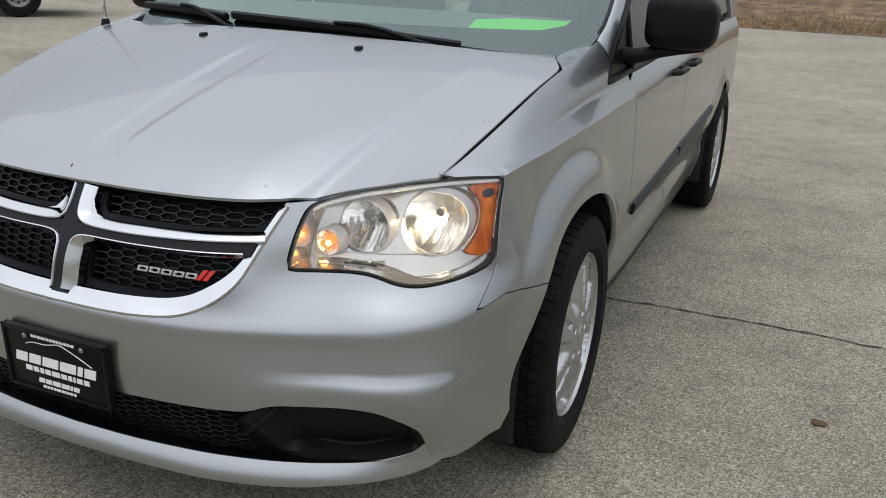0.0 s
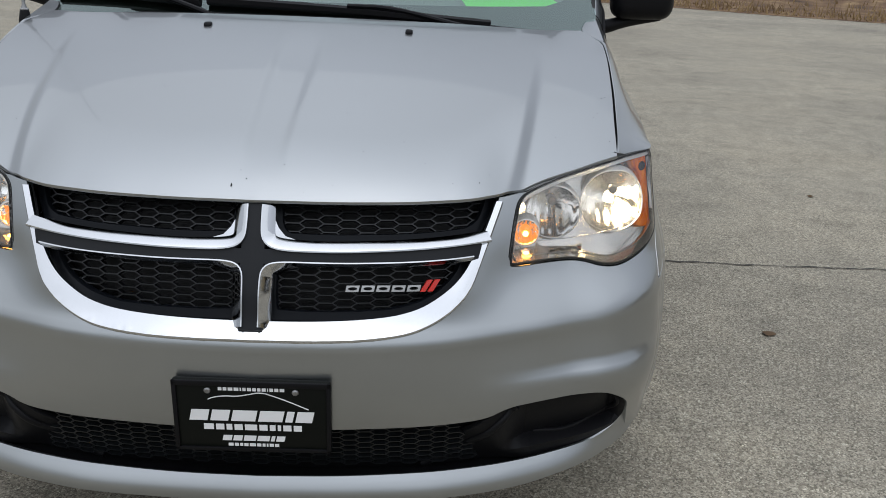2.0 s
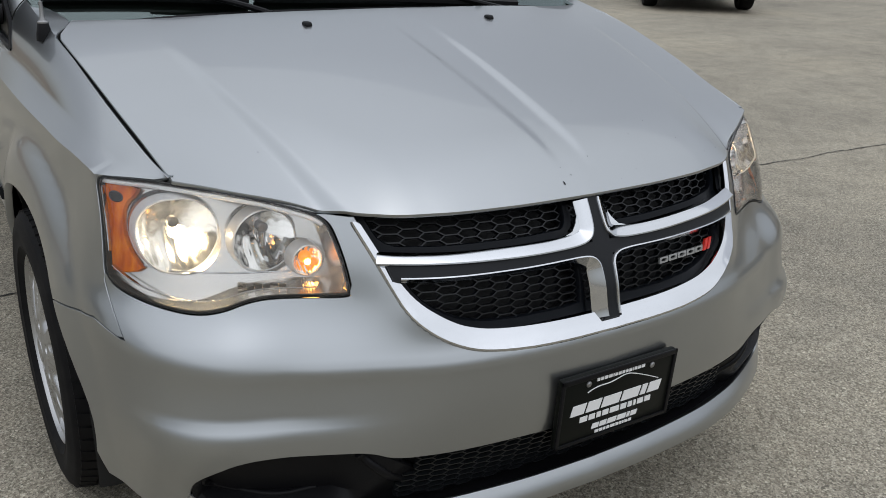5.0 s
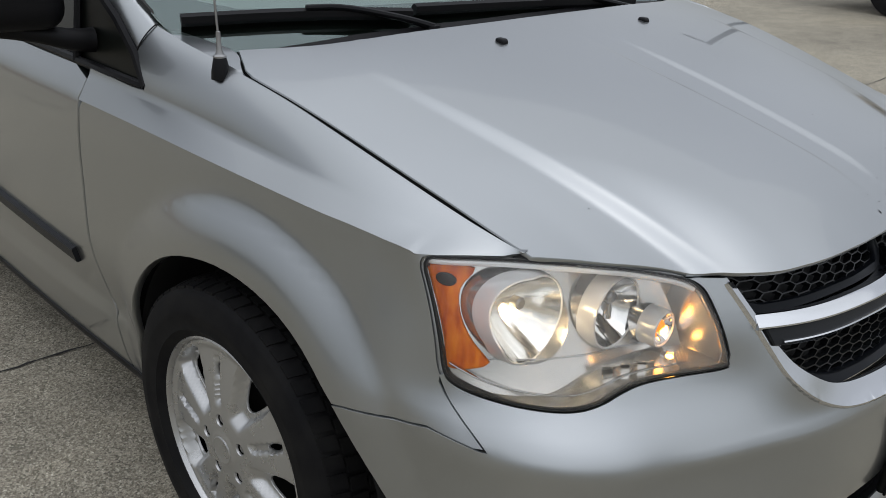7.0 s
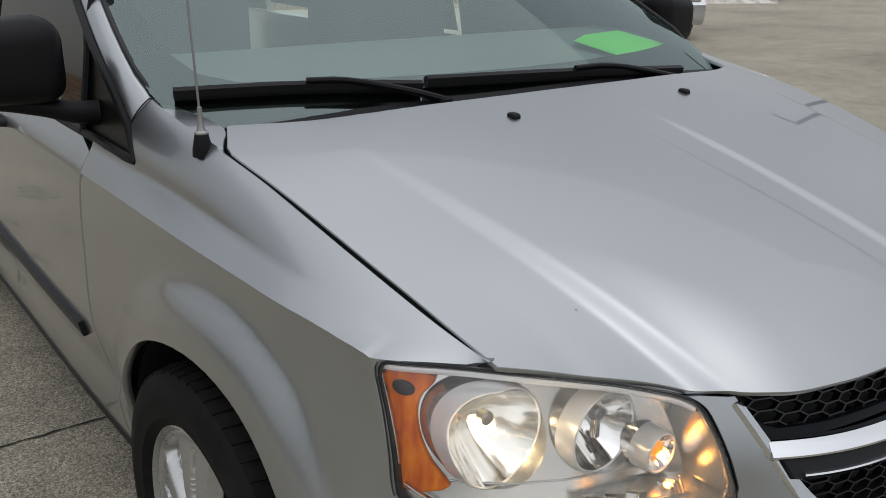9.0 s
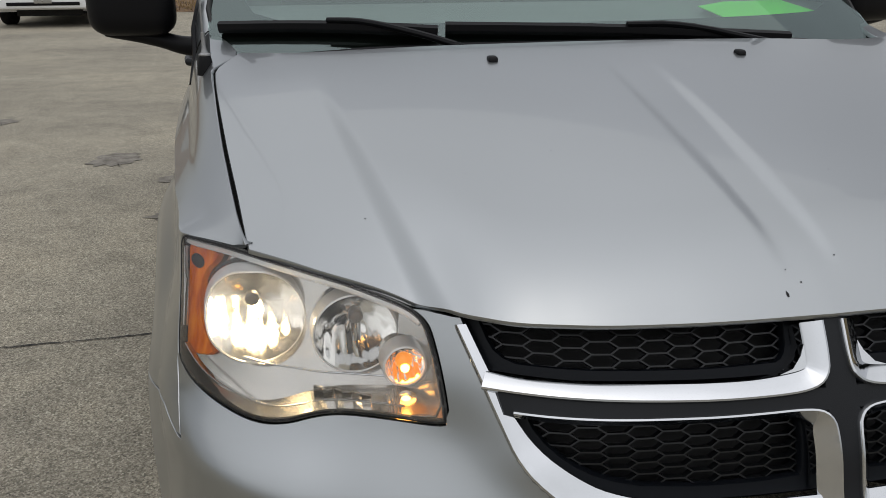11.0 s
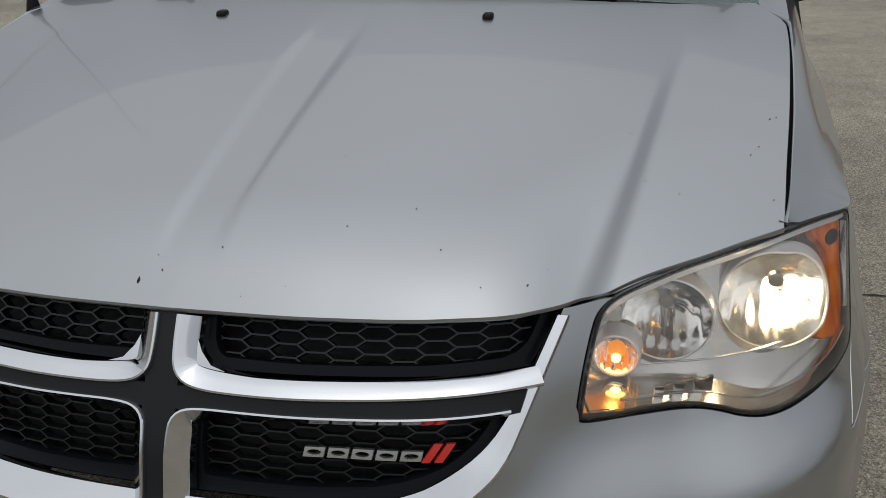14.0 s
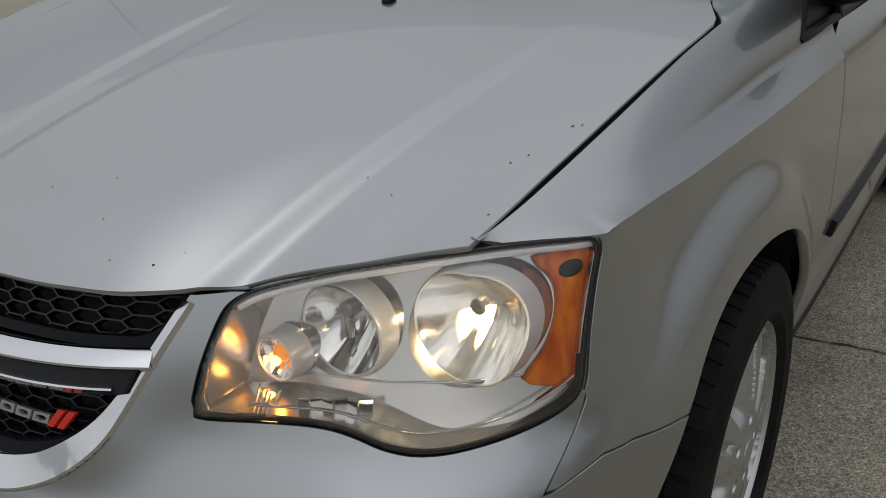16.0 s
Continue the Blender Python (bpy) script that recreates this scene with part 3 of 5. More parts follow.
outline = right + [(-a, z) for a, z in reversed(right) if a > 1e-6]
bumper = part("bumper_cover", panel(skin, outline, [], .014, .014), PAINT, van, "silver-grey painted bumper cover")

# chin spoiler under the lower intake
def chin(a, z):
    x, y, _ = skin(a, np.full_like(np.asarray(a, float), .30))
    k = np.clip((.312 - z) / .062, 0, 1)
    return x, y - .027 * np.sin(k * math.pi * .62) * (1 - .75 * ease(np.abs(a), .60, .82)), z


chin_half = [(a, z + .004) for a, z in FOG_LOW[1:]] + [(.808, .362), (.822, .366), (.842, .345), (.845, .312), (.81, .288), (.76, .274), (.69, .267), (.63, .264), (.575, .258), (.40, .256)]
chin_line = resample(chin_half + [(-a, z) for a, z in reversed(chin_half)], .02, True, 2)
part("chin_spoiler", panel(chin, chin_line, [], .009, .03, .004, .003), PAINT, van, "silver-grey lower lip of the bumper", 30)

# lower intake: dark recess, fog-lamp pockets and honeycomb
def sunk(back):
    return lambda a, z: (lambda p: (p[0], p[1] + back, p[2]))(skin(a, z))


part("lower_intake", panel(sunk(.045), [(-.83, .27), (.83, .27), (.83, .49), (-.83, .49)], [], .03, 0), BLACK, van, "black plastic intake behind the bumper")


floor_a = np.linspace(-.80, .80, 81)
floor_z = spline([-.80, -.725, -.51, 0, .51, .725, .80], [.346, .308, .302, .296, .302, .308, .346])(floor_a)
floor_z = floor_z - .007
lip_edge, lip_back = np.array(chin(floor_a, floor_z)).T, np.array(sunk(.05)(floor_a, floor_z)).T
part("intake_floor", (lip_edge.tolist() + lip_back.tolist(), [(i, i + 1, 82 + i, 81 + i) for i in range(80)]), BLACK, van, "black floor of the lower intake")


def honeycomb(fn, poly, pitch, rise, bar, deep, out=0.0):
    """Flat hexagon cells as thin upright bars."""
    poly = np.array(poly, float)
    lo, hi = poly.min(0), poly.max(0)
    verts, faces = [], []
    flat, tip = pitch * .32, pitch * .5
    lines = {}
    ni, nj = int((hi[0] - lo[0]) / (pitch / 2)) + 3, int((hi[1] - lo[1]) / rise) + 3
    for i in range(-1, ni):
        for j in range(-1, nj):
            cx, cy = lo[0] + i * pitch * .5, lo[1] + j * rise + (i % 2) * rise / 2
            h = [(cx + pitch * .333, cy), (cx + pitch * .167, cy + rise / 2), (cx - pitch * .167, cy + rise / 2), (cx - pitch * .333, cy), (cx - pitch * .167, cy - rise / 2), (cx + pitch * .167, cy - rise / 2)]
            for a, b in zip(h, h[1:] + h[:1]):
                lines[tuple(sorted([(round(a[0], 4), round(a[1], 4)), (round(b[0], 4), round(b[1], 4))]))] = 1
    ends = np.array(list(lines))
    keep = inside(ends.mean(1), poly)
    for a, b in ends[keep]:
        d = (b - a) / np.linalg.norm(b - a)
        s = np.array([-d[1], d[0]]) * bar / 2
        q = np.array([a - s - d * bar * .3, b - s + d * bar * .3, b + s + d * bar * .3, a + s - d * bar * .3])
        p, n = normals(fn, q[:, 0], q[:, 1])
        front = p + n * out
        back = p - n * deep
        k = len(verts)
        verts += front.tolist() + back.tolist()
        faces += [(k, k + 1, k + 2, k + 3), (k, k + 4, k + 5, k + 1), (k + 1, k + 5, k + 6, k + 2), (k + 2, k + 6, k + 7, k + 3), (k + 3, k + 7, k + 4, k)]
    return verts, faces


tagged(part("intake_mesh", honeycomb(sunk(.022), [(-.46, .316), (.46, .316), (.41, .43), (-.41, .43)], .062, .0150, .0024, .012), CELLS, van, "black honeycomb of the lower intake", 20), kind="stuff")


def pocket(s):
    """The black bezel round an unused fog lamp: a curved pocket with a shelf."""
    fn = lambda a, z: (lambda p, d: (p[0], p[1] + d, p[2]))(skin(a, z), .006 + .045 * ease(a, .50, .58) * (1 - ease(a, .755, .80)) * ease(z, .338, .352) * (1 - ease(z, .445, .458)) + .030 * ease(.56 - a - (z - .33) * .9, 0, .12))
    o = [(.31, .300), (.51, .303), (.63, .303), (.722, .309), (.769, .324), (.797, .348), (.802, .366), (.798, .398), (.774, .428), (.733, .457), (.67, .463), (.56, .462), (.514, .457), (.474, .438), (.43, .40), (.37, .34)]
    sh = panel(fn, resample(o, .02, True, 2), [], .010, .01)
    shelf = strip(fn, [(.585, .350), (.66, .345), (.735, .352), (.775, .372), (.783, .40), (.762, .425)], .012, .006, .012, 2)
    fin = strip(fn, [(.535, .458), (.50, .42), (.45, .372), (.39, .325), (.34, .304)], .016, .007, .012, 2)
    sh = join(sh, shelf, fin)
    return sh if s > 0 else flipped(sh)


for s in (1, -1):
    part("fog_lamp_bezel", pocket(s), BLACK, van, "black plastic fog lamp surround without lamp")

# hood
gap = [(float(GAP_X(y)), y) for y in np.linspace(2.172, 2.795, 24)]
rear_y = spline([0, .2, .4, .66, .775], [2.780, 2.786, 2.808, 2.857, 2.912])
hood_half = [(x, float(EDGE_Y(x)) + .003) for x in np.linspace(0, .755, 40)] + [(x - .0050 + .0008 * float(ease(y, 2.4, 2.7)), y) for x, y in gap] + [(.813, 2.825), (.797, 2.858), (.774, 2.908)] + [(x, float(rear_y(x))) for x in np.linspace(.762, 0, 20)]
hood_line = hood_half + [(-x, y) for x, y in reversed(hood_half) if x > 1e-6]
hood_line = [(x, y - float(EDGE_Y(min(abs(x), .77)))) for x, y in hood_line]
hood_part = part("hood", panel(bonnet, hood_line, [], .0075, .007, 0, .0022), PAINT, van, "silver-grey hood with sharp folds", 50)

# stone chips along the hood's front
chip_rnd = random.Random(5)
chips = ([], [])
seen = [(-.0513, .030, .0026), (-.0245, .044, .0013), (.045, .079, .0012), (.281, .157, .0011), (.327, .089, .0011), (.199, .121, .0010), (.384, .037, .0009), (.439, .036, .0013), (.767, .260, .0013), (.735, .195, .0011), (.757, .260, .0016), (.722, .180, .0015), (.619, .129, .0012), (.747, .066, .0013)]
spots = seen + [(chip_rnd.uniform(-.62, .62), .02 + .40 * chip_rnd.random() ** 1.6, chip_rnd.uniform(.0006, .0011)) for i in range(14)]
for cx, ct, cr in spots:
    k = len(chips[0])
    ring = [(cx + cr * chip_rnd.uniform(.5, 1.3) * math.cos(q), ct + cr * (1.8 if cr > .002 else 1) * chip_rnd.uniform(.5, 1.3) * math.sin(q)) for q in np.linspace(0, 5.3, 7)]
    p, n = normals(bonnet, np.array([q[0] for q in ring]), np.array([q[1] for q in ring]))
    chips[0].extend((p + n * .0006).tolist())
    chips[1].append(tuple(range(k, k + 7)))
tagged(part("stone_chip", chips, DARK, hood_part, "small dark stone chips in the paint"), kind="stuff")

# fenders: the side sheet below the crease, and the shoulder above it
SIDE_TOP = [(a, float(lamp_line(np.array(a)))) for a in np.concatenate([np.linspace(.896, 1.3, 24), np.linspace(1.35, 1.996, 14)])]
arch_top = [(ARCH_Y - 1.3 + ARCH_R * math.cos(q), .33 + ARCH_H * math.sin(q)) for q in np.linspace(math.pi * .742, -.16, 30)]
LAMP_SIDE = sorted([(a + .0085, z) for a, z in LAMP if a > .855 and z > .745], key=lambda p: -p[1])
side_line = LAMP_SIDE + [(.908, .735), (.900, .704), (.893, .656), (.905, .655), (.96, .668), (1.09, .647), (JOINT_A, .641)] + [p for p in arch_top if p[0] > JOINT_A] + [(1.84, .262), (2.026, .262), (2.024, .44), (2.035, .47), (2.031, .60), (2.021, .85), (2.010, .96)] + list(reversed(SIDE_TOP))
FENDER = panel(skin, side_line, [], .02, .018)
rim_t = np.linspace(0, 1, 26)
rim_x = spline([0, .13, .26, .42, .63, .83, 1], [.806, .788, .780, .785, .803, .822, .838])(rim_t)
rim_y = spline([0, .13, .26, .42, .63, .83, 1], [2.855, 2.885, 2.915, 2.96, 3.02, 3.065, 3.094])(rim_t)
inner_edge = list(zip(rim_x.tolist(), rim_y.tolist()))
top_line = [(.756, .05)] + [(a, .045 - .02 * float(ease(a, 1.1, 1.4))) for a in np.linspace(.785, 1.46, 22)] + [(1.51, .02)] + [(y - 1.3, across(x, y)) for x, y in inner_edge] + [(1.810, .12), (1.822, .30), (1.800, .44), (1.775, .555), (1.777, .585), (1.80, .595)] + [(a, .60) for a in np.linspace(1.83, 2.001, 8)] + [(2.013, 1.0)] + [(a, 1.0) for a in reversed([q[0] for q in SIDE_TOP])] + [(.777, .97), (.762, .5)]
SHOULDER = panel(lambda a, w: shoulder(a, w / .18), [(a, v * .18) for a, v in top_line], [], .011, .010, fold=[(a, .62 * .18) for a in np.linspace(.90, 1.765, 80)])
for s in (1, -1):
    sh = join(FENDER, SHOULDER)
    part("fender", sh if s > 0 else flipped(sh), PAINT, van, "silver-grey front fender", 40)
    # black strip just under the hood's edge, in place of the gap's own shade
    under = np.array([hood(np.array(x - .001), np.array(y)) for x, y in [(float(GAP_X(q)), q) for q in np.linspace(2.195, 2.80, 36)] + [(.812, 2.84), (.798, 2.866), (.777, 2.91)]], float)
    shade = sweep(under + np.array([-.0005, 0, -.0028]), np.array([(0.2, 0, .98)] * len(under)), [(.0024, -.02), (.0024, .0), (-.0024, .0), (-.0024, -.02)])
    # black filler added behind the door and bumper joints, painting in their shade
    for gap_line in ([(2.032, .265), (2.030, .44), (2.041, .47), (2.037, .60), (2.027, .85), (2.016, .955)], [(.9065, .745), (.898, .70), (.891, .654), (.903, .653), (.96, .666), (1.09, .645), (JOINT_A, .639)]):
        at, up = on_skin(skin, gap_line, .02, 1, False, -.017)
        fill = sweep(at, up, [(.010, -.012), (.010, .0), (-.010, .0), (-.010, -.012)])
        part("panel_gap_dark_strip", fill if s > 0 else flipped(fill), GAP, van)
    part("hood_gap_shade", shade if s > 0 else flipped(shade), GAP, van)

# bay behind the panels, so that every gap is dark
part("inner_body", shape_of(box(-.80, .80, 2.32, 2.44, .35, .86)), DARK, van)
part("engine_bay", shape_of(box(-.72, .72, 2.30, 2.75, .45, .93)), DARK, van)

# grille: chrome surround, crosshair, honeycomb
part("grille_backing", panel(sunk(.085), [(-.49, .63), (.49, .63), (.49, .88), (-.49, .88)], [], .03, 0), DARK, van)
UPPER = [(.030, .905), (.030, .795), (.44, .800), (.456, .83), (.482, .905)]
LOWER = [(.028, .770), (.028, .650), (.27, .652), (.33, .664), (.375, .686), (.42, .724), (.438, .770)]
UPPER_MESH = [(.046, .902), (.046, .835), (.054, .814), (.070, .807), (.40, .811), (.432, .822), (.444, .846), (.460, .902)]
LOWER_MESH = [(.042, .762), (.042, .676), (.048, .666), (.25, .667), (.316, .679), (.360, .700), (.395, .731), (.408, .762)]
for s in (1, -1):
    for frame_line, mesh_line in ((UPPER, UPPER_MESH), (LOWER, LOWER_MESH)):
        rim_line = [(s * a, z) for a, z in resample(mesh_line, .012, True, 1)]
        part("grille_frame", panel(sunk(.036), [(s * a, z) for a, z in frame_line], [rim_line], .010, .014, 0, .003), INSERT, van, "smooth black frame of the grille insert")
        sh = honeycomb(sunk(.046), [(s * a, z) for a, z in frame_line], .074, .0150, .0020, .014)
        tagged(part("grille_mesh", sh, CELLS, van, "black honeycomb grille insert", 20), kind="stuff")
ring_outline = list(resample(RING_OUT, .02, False, 2)) 
ring_inside = list(resample(RING_IN, .02, False, 2))
ring_poly = [tuple(p) for p in ring_outline] + [(-a, z) for a, z in reversed(ring_outline[:-1])] + [(-a, z) for a, z in ring_inside] + [tuple(p) for p in reversed(ring_inside[:-1])]
RING_LINE = resample(RING_OUT, .0015, False, 2)
RING_AREA = np.vstack([[(-.01, 1.2), (.6, 1.2), (.50, .90)], RING_LINE, [(-.01, RING_LINE[-1][1])]])


def ring_face(a, z):
    """The surround's face: proud along its outer edge, falling inward to the opening."""
    x, y, h = skin(a, z)
    u = np.stack([np.abs(np.asarray(a, float)).ravel(), np.asarray(z, float).ravel()], 1)
    d = np.sqrt(((u[:, None, :] - RING_LINE[None]) ** 2).sum(2).min(1))
    d = np.where(inside(u, RING_AREA), d, -d).reshape(np.shape(y))
    return x, y - .007 + .55 * d, h


part("grille_surround", panel(ring_face, ring_poly, [], .008, .05, 0, .003), CHROME, van, "chrome grille surround", 35)
# dark strip along the surround's outer edge, standing for shade in that gap
ring_gap, ring_up = on_skin(skin, [(a + .003, z - .003) for a, z in RING_OUT] + [(-a - .003, z - .003) for a, z in RING_OUT[-2::-1]], .015, 1, False, -.004)
part("grille_gap_shade", sweep(ring_gap, ring_up, [(.006, -.012), (.006, .002), (-.006, .002), (-.006, -.012)]), DARK, van)

def flat_trim(line, wide, narrow, fall, side):
    """Chrome edge: a bevel beside the dark bar, then a face that falls away into the opening; wide beside the post, narrower along the bar."""
    at, up = on_skin(skin, line, .01, 2, False, .004)
    ends = []
    for w, f in ((wide, fall), (narrow, fall * narrow / wide)):
        prof = [(w / 2, -.03), (w / 2, .004), (w / 2 - .002, .0075), (w / 2 - .0045, .008), (-w / 2 + .002, .008 - f), (-w / 2, .005 - f), (-w / 2, -.034)]
        prof = [(x + (wide - w) / 2, h) for x, h in prof]
        ends.append(sweep(at, up, [(side * x, h) for x, h in (prof if side > 0 else reversed(prof))]))
    run = np.concatenate([[0], np.cumsum(np.linalg.norm(np.diff(at, axis=0), axis=1))])
    k = np.repeat(ease(run, .09, .17), 7)[:, None]
    return (np.array(ends[0][0]) * (1 - k) + np.array(ends[1][0]) * k).tolist(), ends[0][1]


def ball_at(c, r, k=8, n=14):
    v = [(c[0] + r * math.sin(math.pi * j / k) * math.cos(2 * math.pi * i / n), c[1] + r * math.cos(math.pi * j / k), c[2] + r * math.sin(math.pi * j / k) * math.sin(2 * math.pi * i / n)) for j in range(k + 1) for i in range(n)]
    return v, [(j * n + i, j * n + (i + 1) % n, (j + 1) * n + (i + 1) % n, (j + 1) * n + i) for j in range(k) for i in range(n)]


# crosshair: dark bars with chrome edges
cross = [(-.435, .768), (-.022, .765), (-.022, .646), (.022, .646), (.022, .765), (.435, .768), (.441, .793), (.022, .790), (.022, .876), (-.022, .876), (-.022, .790), (-.441, .793)]
part("crossbar", panel(skin, cross, [], .010, .03, .006, .002), GREY, van, "dark grey crosshair bars of the grille")
for s in (1, -1):
    up = [(.0255, .866), (.0255, .83), (.028, .808), (.048, .799), (.10, .797), (.25, .799), (.455, .8065)]
    low = [(.0255, .650), (.0255, .735), (.029, .754), (.05, .760), (.12, .760), (.25, .760), (.425, .763)]
    corner = panel(sunk(.002), [(s * a, z) for a, z in [(.034, .850), (.046, .828), (.060, .814), (.082, .808), (.034, .806)]], [], .006, .03, 0, .001)
    part("chrome_trim", join(flat_trim([(s * a, z) for a, z in up], .029, .026, .012, s), corner), CHROME, van, "chrome edge of the grille crossbar", 30)
    part("chrome_trim", flat_trim([(s * a, z) for a, z in low], .026, .011, .020, -s), CHROME, van, "chrome edge of the grille crossbar", 30)

# badge on the grille: plain chrome blocks and two red slashes
for i in range(5):
    x0 = .1775 + i * .0300
    p = [(x0, .7065), (x0 + .0255, .7065), (x0 + .0255, .7180), (x0, .7180)]
    part("badge_block", panel(sunk(.034), [(a + (z - .7065) * .2, z) for a, z in p], [(circle(x0 + .0139, .7122, .0090, .0032, 12))], .004, .006, .004, .0006), HUBCAP, van, "small silver badge block")
for i in range(2):
    x0 = .324 + i * .0150
    part("badge_slash", panel(sunk(.034), [(x0, .7055), (x0 + .0095, .7055), (x0 + .0235, .7265), (x0 + .0135, .7265)], [], .004, .006, .006, .0006), RED, van, "red slash of the badge")

# headlights
def deep(d):
    def fn(a, z):
        a, z = np.asarray(a, float), np.asarray(z, float)
        p, n = normals(skin, a.ravel(), z.ravel())
        q = p - n * d
        return q[:, 0].reshape(a.shape), q[:, 1].reshape(a.shape), q[:, 2].reshape(a.shape)
    return fn


LAMP_EDGE = resample(LAMP, .004)


def lens_face(a, z):
    """The lens swells out from its edge."""
    x, y, h = skin(a, z)
    u = np.stack([np.asarray(a, float).ravel(), np.asarray(z, float).ravel()], 1)
    d = np.sqrt(((u[:, None, :] - LAMP_EDGE[None]) ** 2).sum(2).min(1)).reshape(np.shape(y))
    return x, y - .020 * np.sin(np.clip(d / .055, 0, 1) * math.pi / 2), h


BEZEL_BACK = spline([.49, .55, .61, .67, .70, .76, .83, .89], [.085, .098, .086, .072, .070, .056, .040, .028])


def bezel_face(back=0.0):
    """The bezel's surface behind the lens: deepest beside the grille."""
    return lambda a, z: (lambda p: (p[0], p[1] + BEZEL_BACK(np.abs(np.asarray(a, float))) + back, p[2]))(skin(a, z))


def station(fn, x, z):
    """Where along a the surface fn has the breadth x at the height z."""
    x, z = np.asarray(x, float), np.asarray(z, float)
    a = x.copy()
    for _ in range(12):
        a = a + (x - fn(a, z)[0])
    return a


def lamp_rim(c, r, n=56):
    """Rim of a lamp bowl: level across, pulled back wherever the lens would touch it."""
    q = np.linspace(0, 2 * math.pi, n, endpoint=False)
    x, z = c[0] + r * np.cos(q), c[2] + r * np.sin(q)
    lens = lens_face(station(skin, x, z), z)[1]
    return np.stack([x, np.maximum(c[1], lens + .008), z], 1)


def dish(rim, c, depth, pitch, k=14):
    """A bowl behind a rim, its mirror cut into upright flutes."""
    n = len(rim)
    verts, faces = [], []
    for j in range(k + 1):
        q = math.sin(math.pi / 2 * j / k)
        for p in rim:
            x, z = c[0] + (p[0] - c[0]) * q, c[2] + (p[2] - c[2]) * q
            flute = abs(math.sin(math.pi * (x - c[0] + .3 * pitch) / pitch)) * .0042 * q * (1.02 - q ** 6)
            step = .0016 * (math.floor((z - c[2]) / (pitch * 1.6)) % 2) * (1 - q ** 6) * q
            verts.append((x, p[1] * q * q + (c[1] + depth) * (1 - q * q) - flute + step, z))
    for j in range(k):
        for i in range(n):
            l = (i + 1) % n
            faces.append((j * n + i, j * n + l, (j + 1) * n + l, (j + 1) * n + i))
    return verts, faces


def lamp_ring(rim, c, w, back):
    """The ring round a bowl and the outer wall behind it."""
    n, m = len(rim), np.array([c[0], 0, c[2]])
    out = (rim - m) * np.array([1, 0, 1])
    out /= np.linalg.norm(out, axis=1, keepdims=True)
    rows = [rim, rim + out * w * .3 - np.array([0, .003, 0]), rim + out * w - np.array([0, .002, 0]), rim + out * (w + .0015) + np.array([0, .004, 0]), rim + out * (w + .003) + np.array([0, back, 0])]
    return np.vstack(rows).tolist(), [(j * n + i, j * n + (i + 1) % n, (j + 1) * n + (i + 1) % n, (j + 1) * n + i) for j in range(4) for i in range(n)]


LOW, HIGH, TURN = ((.753, 2.156, .8245), .0705), ((.612, 2.098, .812), .0585), ((.549, 2.046, .780), .0275)


